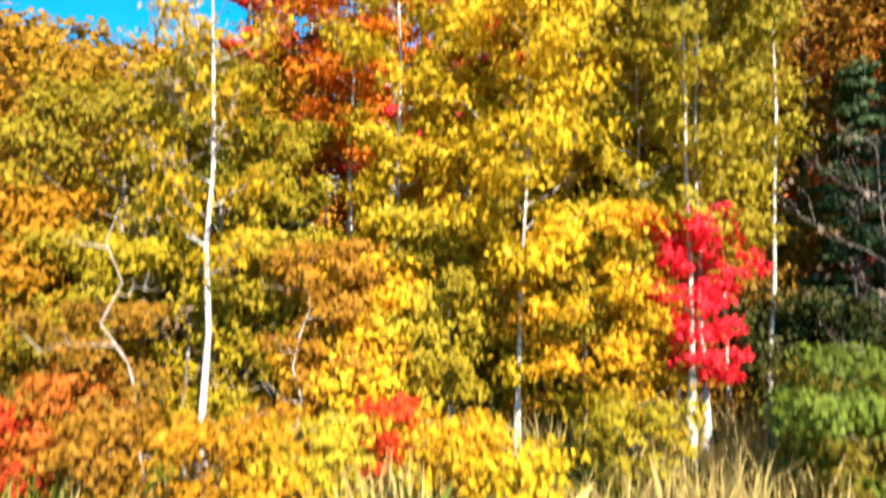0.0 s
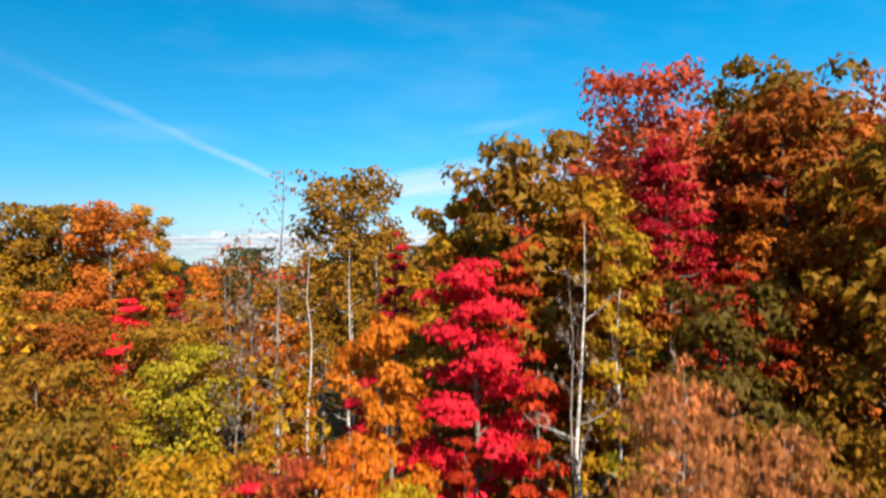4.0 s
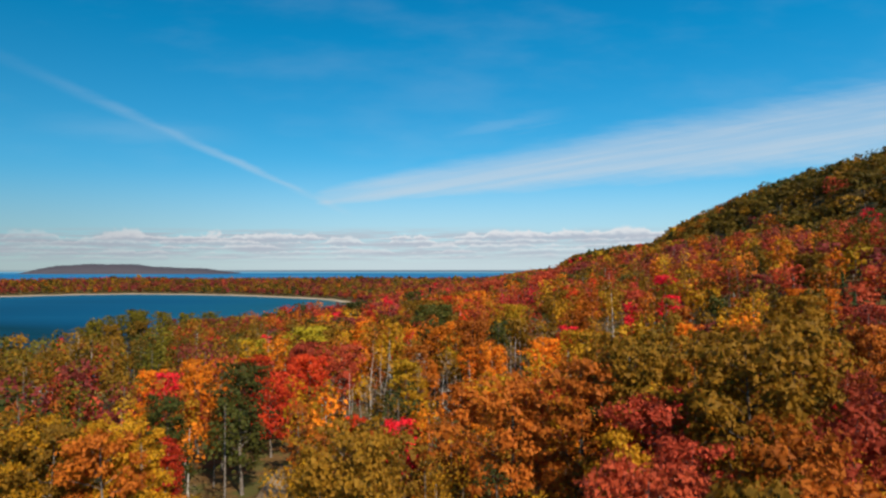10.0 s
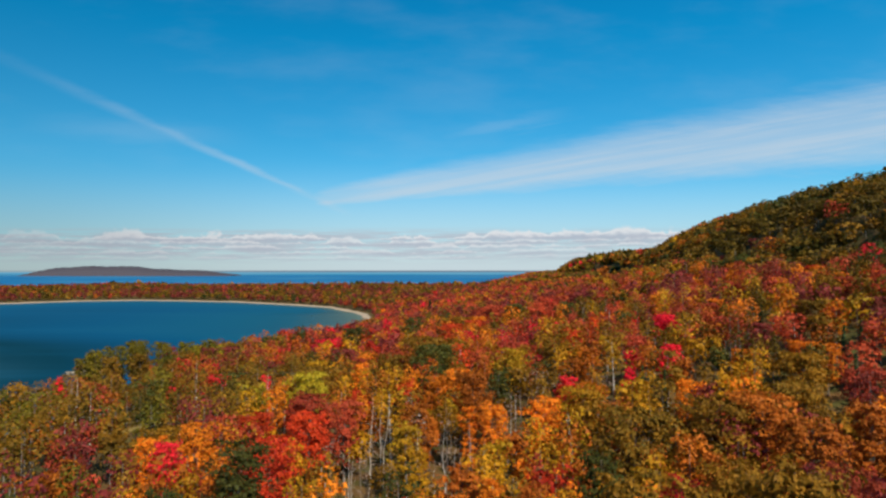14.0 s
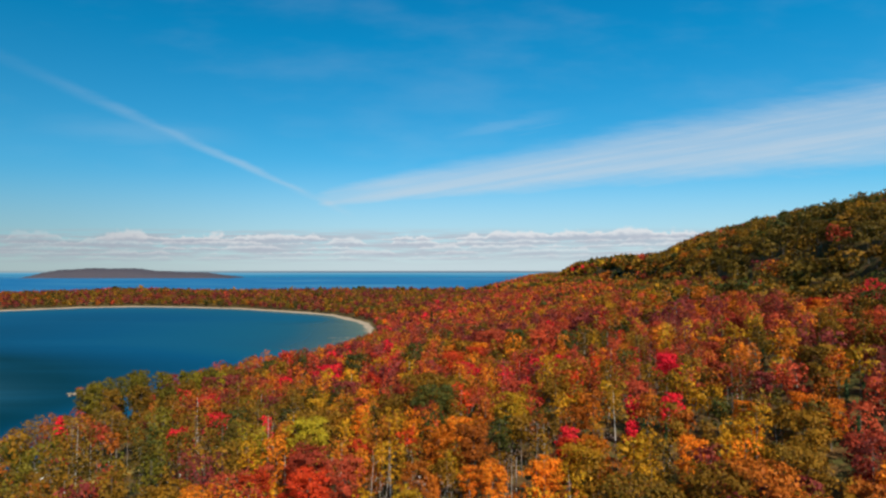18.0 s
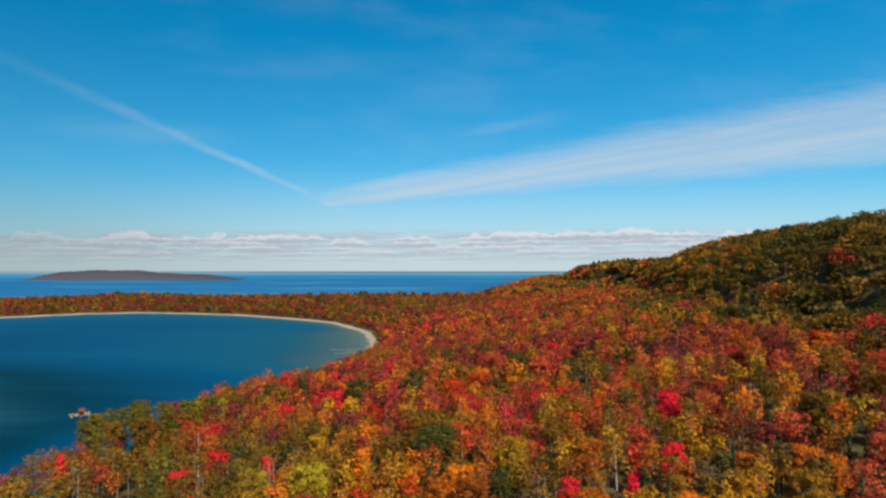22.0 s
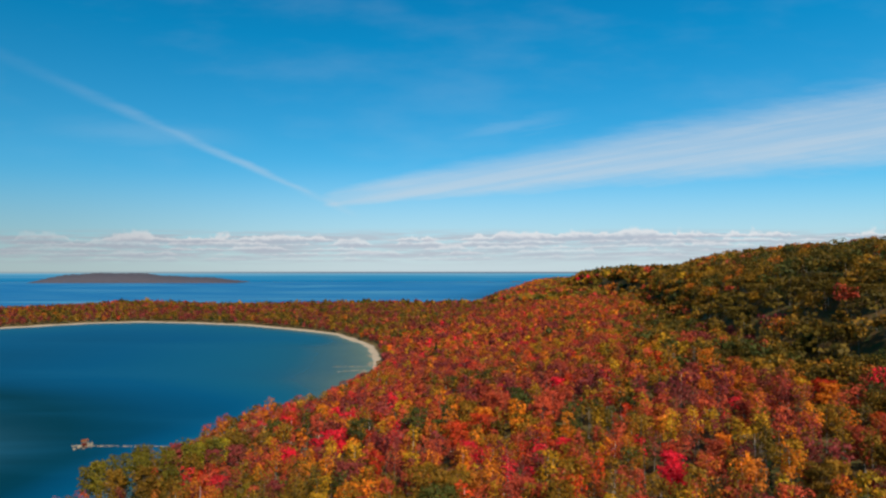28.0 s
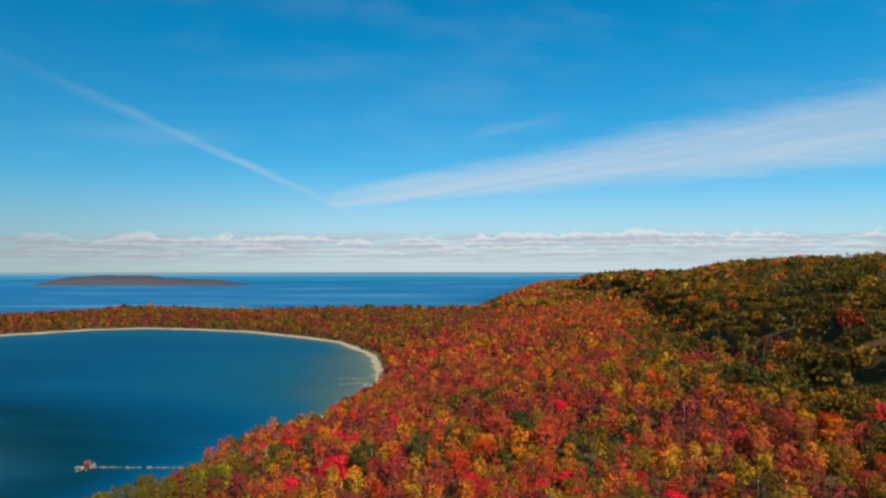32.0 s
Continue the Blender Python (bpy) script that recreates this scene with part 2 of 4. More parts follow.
def ground_material():
    m, g = material("forest_floor")
    geo = g.t.nodes.new("ShaderNodeNewGeometry")
    p = geo.outputs["Position"]
    x, y, z = g.split(p)
    fine, mid, big = g.noise(p, 2.6, 6.0), g.noise(p, 0.22, 4.0), g.noise(p, 0.02, 3.0)
    litter = g.ramp(fine, [(0.25, (0.05, 0.032, 0.016)), (0.5, (0.13, 0.075, 0.028)), (0.75, (0.22, 0.12, 0.035))])
    moss = g.mix(fine, (0.05, 0.055, 0.016), (0.12, 0.105, 0.03))
    col = g.mix(g.step(mid, 0.45, 0.62), litter, moss)
    pebble = g.mix(g.noise(p, 1.4, 6.0, 0.7), (0.33, 0.24, 0.155), (0.52, 0.41, 0.29))
    wet = g.mix(mid, (0.20, 0.175, 0.13), (0.38, 0.32, 0.24))
    edge = g.math("ADD", z, g.math("MULTIPLY", g.math("SUBTRACT", big, 0.5), 0.8))
    col = g.mix(g.step(edge, 1.1, 1.6), pebble, col)
    col = g.mix(g.step(z, -0.15, 0.12), wet, col)
    return finish(m, principled(g, col, 0.95, fine, 0.6, 0.15, 0.1))


def water_material():
    m, g = material("lake_water")
    at = g.t.nodes.new("ShaderNodeAttribute")
    at.attribute_name = "depth"
    geo = g.t.nodes.new("ShaderNodeNewGeometry")
    p = geo.outputs["Position"]
    x, y, z = g.split(p)
    broad = g.noise(g.xyz(g.math("MULTIPLY", x, 0.0020), g.math("MULTIPLY", y, 0.011), 0.0), 1.0, 4.0)
    d = at.outputs["Fac"]
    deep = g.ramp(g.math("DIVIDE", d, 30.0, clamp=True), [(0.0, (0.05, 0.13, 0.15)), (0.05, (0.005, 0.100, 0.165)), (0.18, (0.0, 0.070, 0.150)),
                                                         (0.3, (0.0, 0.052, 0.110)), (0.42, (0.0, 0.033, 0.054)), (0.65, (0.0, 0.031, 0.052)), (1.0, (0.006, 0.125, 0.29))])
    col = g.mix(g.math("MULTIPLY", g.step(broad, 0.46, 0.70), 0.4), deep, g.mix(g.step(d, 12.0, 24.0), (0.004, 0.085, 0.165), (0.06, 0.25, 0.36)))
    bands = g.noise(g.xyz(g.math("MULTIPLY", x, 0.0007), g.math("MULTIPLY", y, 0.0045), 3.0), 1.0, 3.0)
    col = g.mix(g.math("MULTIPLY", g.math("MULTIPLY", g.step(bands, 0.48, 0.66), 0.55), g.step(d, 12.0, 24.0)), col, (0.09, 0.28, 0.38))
    wave = g.noise(g.xyz(g.math("MULTIPLY", x, 0.5), g.math("MULTIPLY", y, 0.9), 0.0), 0.6, 5.0, 0.6)
    body = principled(g, col, 0.6, wave, 0.3, 0.3, 0.0)
    gloss = g.t.nodes.new("ShaderNodeBsdfGlossy")
    gloss.inputs["Roughness"].default_value = 0.42
    fres = g.t.nodes.new("ShaderNodeFresnel")
    fres.inputs[0].default_value = 1.33
    top = g.t.nodes.new("ShaderNodeMixShader")
    g.put(top.inputs[0], g.math("MULTIPLY", fres.outputs[0], 0.07))
    g.t.links.new(body, top.inputs[1])
    g.t.links.new(gloss.outputs[0], top.inputs[2])
    surf = top.outputs[0]
    clear = g.t.nodes.new("ShaderNodeBsdfTransparent")
    clear.inputs[0].default_value = (0.72, 0.88, 0.88, 1)
    mixed = g.t.nodes.new("ShaderNodeMixShader")
    # light is lost with depth: the bed shows in the shallows alone
    opaque = g.math("SUBTRACT", 1.0, g.math("POWER", 2.718, g.math("MULTIPLY", d, -0.9)))
    g.put(mixed.inputs[0], g.math("MULTIPLY_ADD", opaque, 0.82, 0.18))
    g.t.links.new(clear.outputs[0], mixed.inputs[1])
    g.t.links.new(surf, mixed.inputs[2])
    return finish(m, mixed.outputs[0])


def rough_stone(name, a, b, scale):
    m, g = material(name)
    geo = g.t.nodes.new("ShaderNodeNewGeometry")
    info = g.t.nodes.new("ShaderNodeObjectInfo")
    n = g.noise(geo.outputs["Position"], scale, 6.0, 0.65)
    f = g.math("ADD", g.math("MULTIPLY", n, 0.75), g.math("MULTIPLY", info.outputs["Random"], 0.3), clamp=True)
    return finish(m, principled(g, g.mix(f, a, b), 0.9, n, 0.6, 0.1, 0.15))


GROUND, WATER = ground_material(), water_material()
LIMESTONE = rough_stone("limestone", (0.16, 0.125, 0.09), (0.37, 0.30, 0.21), 1.5)
GRAVEL = rough_stone("gravel", (0.24, 0.165, 0.095), (0.40, 0.29, 0.18), 5.0)
METAL_ROOF = rough_stone("weathered_pale_roof", (0.55, 0.54, 0.50), (0.74, 0.73, 0.69), 2.0)
SIDING = rough_stone("brown_board_siding", (0.14, 0.10, 0.075), (0.24, 0.17, 0.12), 4.0)
DARK_GLASS = rough_stone("dark_pane", (0.03, 0.035, 0.04), (0.05, 0.055, 0.06), 2.0)
MEADOW = rough_stone("dry_meadow_grass", (0.16, 0.13, 0.035), (0.40, 0.27, 0.07), 1.2)
FAR_WOODS = rough_stone("far_wooded_land", (0.046, 0.047, 0.060), (0.076, 0.064, 0.074), 0.02)

# ---------------------------------------------------------------- lie of the land
BAY = [(-4900, 60), (-420, 100), (-235, 150), (-168, 192), (-149, 222), (-143, 260), (-142, 300), (-138, 365), (-112, 430), (-101, 495), (-89, 545), (-82, 600), (-79, 655),
       (-85, 706), (-99, 792), (-109, 835), (-125, 885), (-188, 1015), (-270, 1094), (-391, 1189), (-520, 1240), (-633, 1262), (-720, 1225), (-813, 1114), (-1000, 1000),
       (-1500, 850), (-4900, 700)]
OPEN_LAKE = [(-4900, 1230), (-1350, 1260), (-1060, 1330), (-960, 1540), (-880, 1730), (-720, 1690), (-520, 1600), (-310, 1690), (-50, 1710),
             (50, 1760), (95, 1900), (111, 2066), (220, 2800), (420, 3700), (680, 4900), (-4900, 4900)]


def outside(poly, x, y):
    """Signed distance to a polygon, positive outside."""
    x, y = np.asarray(x, float), np.asarray(y, float)
    best, inside = np.full(x.shape, 1e18), np.zeros(x.shape, bool)
    for (ax, ay), (bx, by) in zip(poly, poly[1:] + poly[:1]):
        ex, ey = bx - ax, by - ay
        k = np.clip(((x - ax) * ex + (y - ay) * ey) / (ex * ex + ey * ey), 0, 1)
        best = np.minimum(best, (x - ax - k * ex) ** 2 + (y - ay - k * ey) ** 2)
        if ey:
            cross = ((ay > y) != (by > y)) & (x < ax + (y - ay) * ex / ey)
            inside ^= cross
    return np.where(inside, -1, 1) * np.sqrt(best)


def smooth(x):
    x = np.clip(x, 0, 1)
    return x * x * (3 - 2 * x)


def ripple(x, y):
    """Gentle swell of the ground and of the waterline."""
    return (np.sin(x * 0.031 + 1.7) * np.cos(y * 0.027 + 0.6) + 0.6 * np.sin(x * 0.083 + y * 0.061) + 0.35 * np.sin(y * 0.19 - x * 0.13))


def from_shore(x, y):
    return np.minimum(outside(BAY, x, y), outside(OPEN_LAKE, x, y)) + 1.6 * ripple(x * 3, y * 3)


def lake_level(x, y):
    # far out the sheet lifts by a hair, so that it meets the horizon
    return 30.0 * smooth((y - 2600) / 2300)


FOOT_Y, FOOT_X = (0, 424, 753, 1430, 2300, 2900, 4900), (150, 153, 246, 441, 428, 508, 900)


def ground(x, y):
    """Height of the land (or of the lake's bed) above the lake."""
    x, y = np.asarray(x, float), np.asarray(y, float)
    s = from_shore(x, y)
    far = smooth((y - 800) / 300) * smooth((60 - x) / 200)
    rise = 10.6 + 2.5 * far
    land = 0.25 + 1.7 * smooth(s / 12) + rise * smooth((s - 8) / (70 + 60 * smooth((y - 300) / 200)))
    foot = np.interp(y, FOOT_Y, FOOT_X)
    slope = 30 * smooth(np.clip((x - 20) / (foot - 20), 0, 1) * 0.62) / smooth(0.62)
    swell = 14 * smooth((x + 40) / 100) * smooth((y - 90) / 90) * (1 - smooth((y - 330) / 250)) * (1 - smooth((x - 90) / 120))
    k = np.clip((x - foot + 13.4) / np.interp(y, (400, 1100), (206, 123)), 0, 1)
    crest = np.interp(y, (400, 900, 1400, 2000), (68.5, 71.9, 58.3, 66)) * (1 - smooth((y - 2000) / 1730))
    face = crest * (1 - (1 - k) ** 2.18) * smooth(k * 3)
    tail = 1 - 0.6 * smooth((y - 2300) / 900)
    land = land + slope * tail * (1 - smooth((y - 700) / 2400) * 0.5) + face + swell + ripple(x, y) * 0.5 * smooth(s / 60)
    shelf = smooth((y - 480) / 120) * smooth((960 - y) / 120)
    steep = 1 + 3 * (1 - smooth((y - 330) / 230))
    bed = -0.02 - (0.05 * steep - 0.034 * shelf) * np.clip(-s, 0, 60) - (0.05 - 0.032 * smooth((y - 450) / 200)) * np.clip(-s - 60, 0, 640) - 0.6 * smooth((y - 1300) / 200) * np.clip(-s, 0, 40)
    return np.where(s > 0, land, bed) + lake_level(x, y)


def height(x, y):
    return float(ground(np.array([x]), np.array([y]))[0])


def mesh_of(name, verts, faces, mats, index=None, tint=None, smooth_faces=False, normals=None):
    me = bpy.data.meshes.new(name)
    me.from_pydata(np.asarray(verts, float).reshape(-1, 3), [], faces)
    for m in mats:
        me.materials.append(m)
    if index is not None:
        me.polygons.foreach_set("material_index", np.asarray(index, np.int32))
    if tint is not None:
        at = me.attributes.new("tint", "FLOAT", "FACE")
        at.data.foreach_set("value", np.asarray(tint, np.float32))
    if normals is not None:
        # leaves take the light of the rounded crown they clothe
        at = me.attributes.new("custom_normal", "FLOAT_VECTOR", "POINT")
        at.data.foreach_set("vector", np.asarray(normals, np.float32).ravel())
    if smooth_faces:
        me.polygons.foreach_set("use_smooth", np.ones(len(me.polygons), bool))
    return me


def grid(xs, ys, z):
    nx, ny = len(xs), len(ys)
    gx, gy = np.meshgrid(xs, ys)
    v = np.stack([gx.ravel(), gy.ravel(), z(gx.ravel(), gy.ravel())], 1)
    i = (np.arange(ny - 1)[:, None] * nx + np.arange(nx - 1)[None]).ravel()
    return v, np.stack([i, i + 1, i + nx + 1, i + nx], 1)


def spread(lo, hi, centre, n):
    """Coordinates that lie close near the centre and wide far off."""
    k = np.linspace(-1, 1, n)
    s = np.sinh(k * 5.2)
    out = np.where(k < 0, centre + (centre - lo) * s / np.sinh(5.2), centre + (hi - centre) * s / np.sinh(5.2))
    return out


xs = np.unique(np.concatenate([spread(-4900, 4900, -30, 181), np.arange(-260, -60, 5.0)]))
ys = np.unique(np.concatenate([spread(-4900, 4900, 150, 201), np.arange(180, 1300, 9.0)]))
gv, gf = grid(xs, ys, ground)
land_sheet = tagged(new("ground", mesh_of("ground", gv, gf, [GROUND], smooth_faces=True)),
                    "leaf-littered forest floor running down to a pale pebble beach", "ground", kind="structure")


wx = np.unique(np.concatenate([np.linspace(-4900, -300, 60), np.arange(-300, 10, 8.0), np.linspace(20, 700, 20)]))
wy = np.unique(np.concatenate([np.arange(60, 900, 10.0), np.linspace(900, 2700, 80), np.linspace(2700, 4900, 50)]))
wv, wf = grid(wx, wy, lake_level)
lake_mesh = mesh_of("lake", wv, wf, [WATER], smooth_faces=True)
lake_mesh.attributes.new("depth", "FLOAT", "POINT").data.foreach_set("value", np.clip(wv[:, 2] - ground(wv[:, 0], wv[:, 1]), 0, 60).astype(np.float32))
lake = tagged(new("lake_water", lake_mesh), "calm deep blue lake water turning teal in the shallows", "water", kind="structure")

# ---------------------------------------------------------------- trees


def tube(path, radii, sides):
    """Verts and quads of a tapered tube along a path."""
    path = np.asarray(path, float)
    d = np.gradient(path, axis=0)
    d /= np.linalg.norm(d, axis=1)[:, None] + 1e-9
    ref = np.where(np.abs(d[:, 2:3]) > 0.8, np.array([[1.0, 0, 0]]), np.array([[0, 0, 1.0]]))
    a = np.cross(d, ref)
    a /= np.linalg.norm(a, axis=1)[:, None]
    b = np.cross(d, a)
    ang = np.arange(sides) / sides * 2 * np.pi
    ring = a[:, None] * np.cos(ang)[None, :, None] + b[:, None] * np.sin(ang)[None, :, None]
    v = (path[:, None] + ring * np.asarray(radii)[:, None, None]).reshape(-1, 3)
    i = np.arange(len(path) - 1)[:, None] * sides + np.arange(sides)[None]
    j = np.arange(len(path) - 1)[:, None] * sides + (np.arange(sides)[None] + 1) % sides
    return v, np.stack([i, j, j + sides, i + sides], 2).reshape(-1, 4)


def gather(pieces):
    vs, fs, n = [], [], 0
    for v, f in pieces:
        vs.append(v), fs.append(f + n)
        n += len(v)
    return np.concatenate(vs), np.concatenate(fs)


def leaves(centres, normals, size, rng):
    """Pointed leaves or leaf sprays, each a tilted blade of its own."""
    n = len(centres)
    r = rng.normal(size=(n, 3))
    nrm = normals / (np.linalg.norm(normals, axis=1)[:, None] + 1e-9)
    a = np.cross(nrm, r)
    a /= np.linalg.norm(a, axis=1)[:, None] + 1e-9
    b = np.cross(nrm, a)
    s = (size * rng.uniform(0.65, 1.35, n))[:, None]
    w = s * rng.uniform(0.32, 0.5, n)[:, None]
    v = np.stack([centres - b * s * 0.5 - a * w - nrm * s * 0.1, centres - b * s * 0.5 + a * w - nrm * s * 0.1, centres + b * s * 0.5 + nrm * s * 0.08], 1)
    return v.reshape(-1, 3), np.arange(3 * n).reshape(-1, 3)


def unit(rng, shape):
    d = rng.normal(size=(*shape, 3))
    return d / np.linalg.norm(d, axis=-1, keepdims=True)


PROFILE = {
    "round": lambda k: 0.6 + 0.4 * np.sin(np.pi * np.clip(k * 0.8 + 0.12, 0, 1)),
    "spread": lambda k: np.clip(1.15 - k, 0.1, 1) ** 0.5 * (0.6 + 0.4 * np.sin(np.pi * np.clip(k + 0.2, 0, 1))),
    "narrow": lambda k: 0.35 + 0.65 * np.sin(np.pi * np.clip(k * 0.9 + 0.08, 0, 1)),
    "cone": lambda k: np.clip(1.03 - k, 0.03, 1),
}


def grow(seed, h, r, bare, limbs, count, size, form="round", droop=0.0, lean=0.02, stem=0.014, sides=6, clump=0.2, twigs=0):
    """A tree of height h and crown radius r: (trunk and limbs), (leaves). bare: the share of the stem with no limbs."""
    rng = np.random.default_rng(seed)
    n = 9
    k = np.linspace(0, 1, n)
    wob = np.cumsum(rng.normal(size=(n, 2)), axis=0) * lean * h * 0.35
    wob -= wob[0]
    trunk = np.stack([wob[:, 0], wob[:, 1], k * h * 0.97], 1)
    rad = h * stem * (1 - k * 0.93) + 0.006 * h * np.exp(-k * 22)
    pieces, tips, outs = [tube(trunk, rad, sides)], [], []
    crown_lo = bare * h
    limbs = int(limbs * (0.6 + 0.4 * h / 10))
    for i in range(limbs):
        q = (i + rng.uniform(0, 0.9)) / limbs
        z0 = crown_lo + q * (h * (0.97 if form == "cone" else 0.94) - crown_lo)
        base = np.array([np.interp(z0, trunk[:, 2], trunk[:, 0]), np.interp(z0, trunk[:, 2], trunk[:, 1]), z0])
        az = i * 2.4 + rng.uniform(-0.5, 0.5)
        reach = r * PROFILE[form](np.array(q)) * rng.uniform(0.7, 1.15)
        up = (0.55 + 0.1 * q if form != "cone" else 0.02) * reach - droop * reach
        m = 5
        s = np.linspace(0, 1, m)
        path = base + np.stack([np.cos(az) * reach * s, np.sin(az) * reach * s, up * s ** 1.2], 1)
        path[1:] += rng.normal(size=(m - 1, 3)) * reach * 0.05
        path[:, 2] = np.minimum(path[:, 2], h)
        r0 = max(0.012, np.interp(z0, trunk[:, 2], rad) * 0.5)
        pieces.append(tube(path, r0 * (1 - s * 0.85), 4))
        for f in (0.45, 0.7, 0.9, 1.0):
            side = np.array([-np.sin(az), np.cos(az), 0]) * reach * rng.normal() * (0.3 if form != "cone" else 0.12)
            tips.append(path[0] + (path[-1] - path[0]) * f + side + rng.normal(size=3) * reach * 0.08)
            outs.append(path[-1] - np.array([trunk[-1, 0] * 0.5, trunk[-1, 1] * 0.5, z0 - 0.25 * r]))
        for _ in range(twigs):
            f = rng.uniform(0.3, 1)
            p0 = path[0] + (path[-1] - path[0]) * f
            p1 = p0 + (unit(rng, ()) * 0.35 + np.array([np.cos(az) * 0.5, np.sin(az) * 0.5, 0.75])) * reach * rng.uniform(0.25, 0.5)
            pieces.append(tube([p0, (p0 + p1) / 2 + rng.normal(size=3) * 0.04 * reach, p1], [r0 * 0.45, r0 * 0.3, r0 * 0.12], 3))
            tips.append(p1), outs.append(p1 - base)
    wood = pieces
    if not count:
        return wood, None
    tips.append(np.array([*trunk[-1]])), outs.append(np.array([0, 0, 1.0]))
    tips, outs = np.array(tips), np.array(outs)
    outs /= np.linalg.norm(outs, axis=1)[:, None] + 1e-9
    pick = rng.integers(0, len(tips), count)
    d = unit(rng, (count,)) * np.array([1, 1, {"cone": 0.3, "spread": 0.32}.get(form, 0.7)])
    c = tips[pick] + d * (clump * r * rng.uniform(0.15, 1.15, count) ** 0.7)[:, None]
    over = c[:, 2] > h
    c[over, 2] = h - rng.uniform(0, 0.5, over.sum())
    nrm = d * 0.8 + outs[pick] * 0.5 + np.array([0, 0, 0.15]) + unit(rng, (count,)) * 0.7
    rise = c - np.array([trunk[-1, 0] * 0.5, trunk[-1, 1] * 0.5, h * (bare + (1 - bare) * 0.45)])
    rise /= np.linalg.norm(rise, axis=1)[:, None] + 1e-9
    soft = d * 0.45 + rise * 0.75 + nrm * 0.25
    return wood, (*leaves(c, nrm, size, rng), soft / np.linalg.norm(soft, axis=1)[:, None])


def part(name, me, parent, label=""):
    ob = new(name, me)
    ob.parent = parent
    if label:
        ob["label"] = label
    return ob


# crown radius is given when a tree is planted; the rest is its habit
HABIT = {
    "maple": dict(bare=0.2, limbs=26, form="round", clump=0.3),
    "layered": dict(bare=0.18, limbs=17, form="spread", droop=0.3, clump=0.27, cover=0.72),
    "birch": dict(bare=0.28, limbs=26, form="narrow", clump=0.3, lean=0.016, stem=0.0056, cover=0.8),
    "aspen": dict(bare=0.36, limbs=20, form="narrow", clump=0.3, lean=0.012, stem=0.004, cover=0.48),
    "sparse": dict(bare=0.3, limbs=16, form="narrow", twigs=3, clump=0.3, lean=0.02, stem=0.0062, cover=0.2),
    "oak": dict(bare=0.22, limbs=30, form="round", clump=0.28, stem=0.016, cover=1.15),
    "bush": dict(bare=0.02, limbs=22, form="round", clump=0.4, stem=0.008, lean=0.1, cover=1.1),
    "spruce": dict(bare=0.06, limbs=60, form="cone", droop=0.22, clump=0.2, lean=0.004),
    "bare": dict(bare=0.22, limbs=22, form="narrow", twigs=5, clump=0.3, stem=0.0065, cover=0.03),
    "snag": dict(bare=0.4, limbs=9, form="narrow", twigs=1, stem=0.0085, lean=0.03, cover=0.0),
    "bough": dict(bare=0.1, limbs=7, form="spread", twigs=2, droop=0.5, stem=0.007, lean=0.12, cover=0.0),
}


def model(kind, seed, h, r, size, bare=None, split=False):
    """Meshes (wood, leaves) of one tree at its true size."""
    habit = dict(HABIT[kind])
    cover = habit.pop("cover", 1.0)
    habit["bare"] = habit["bare"] if bare is None else bare
    area = 2 * math.pi * r * h * (1 - habit["bare"]) * 0.8 * (0.5 if habit["form"] == "cone" else 1.0)
    most = 6500 if kind == "bush" else 10000 if size < 0.15 else 7500 if size < 0.3 else 3400
    size = max(size, math.sqrt(cover * 1.25 * area / (most * 0.42)))
    count = int(cover * 1.25 * area / (size * size * 0.42))
    wood, crown = grow(seed, h, r, count=count, size=size, sides=7 if size < 0.3 else 5, **habit)
    wm = [mesh_of(kind + "_wood", *w, [BARK["grey"]], smooth_faces=True) for w in ([gather(wood)] if not split else [wood[0]] + [gather(wood[i:i + 1 + habit.get("twigs", 0)]) for i in range(1, len(wood), 1 + habit.get("twigs", 0))])]
    cm = mesh_of(kind + "_leaves", *crown[:2], [LEAF["olive"]], normals=np.repeat(crown[2], 3, axis=0) if size > 0.4 and kind != "spruce" else None) if crown else None
    return wm, cm


NAMES = {"maple": "maple_tree", "layered": "maple_tree", "birch": "birch_tree", "sparse": "birch_tree", "aspen": "aspen_tree", "oak": "oak_tree", "bush": "shrub",
         "spruce": "spruce_tree", "bare": "bare_tree", "snag": "dead_tree", "bough": "dead_tree"}
HUES = {"crimson": "crimson red", "scarlet": "scarlet", "rust": "rust-red", "coral": "coral red", "maroon": "maroon", "orange": "bright orange", "gold": "golden",
        "yellow": "yellow", "lime": "yellow-green", "olive": "olive green", "bronze": "bronze-brown", "green": "dark green", "moss": "mossy green-brown", "tan": "pinkish tan",
        "needle": "dark green", "poplar": "pale green", "fern": "fresh green", "straw": "straw-coloured", "bare": "grey-brown"}
WORDS = {"maple": "rounded maple tree in full {} autumn leaf", "layered": "maple with open tiers of {} leaves",
         "birch": "slender white-barked birch with {} leaves", "sparse": "white-barked birch that has shed most of its {} leaves", "aspen": "tall thin aspen with a sparse {} crown",
         "oak": "broad dense oak with {} leaves", "bush": "low {} shrub among grass at the wood's edge",
         "spruce": "conical {} spruce standing among the hardwoods", "bare": "leafless tree with many upright grey twigs",
         "snag": "dead bleached tree with broken bare limbs", "bough": "thin leaning dead tree with drooping grey boughs"}
planted = []


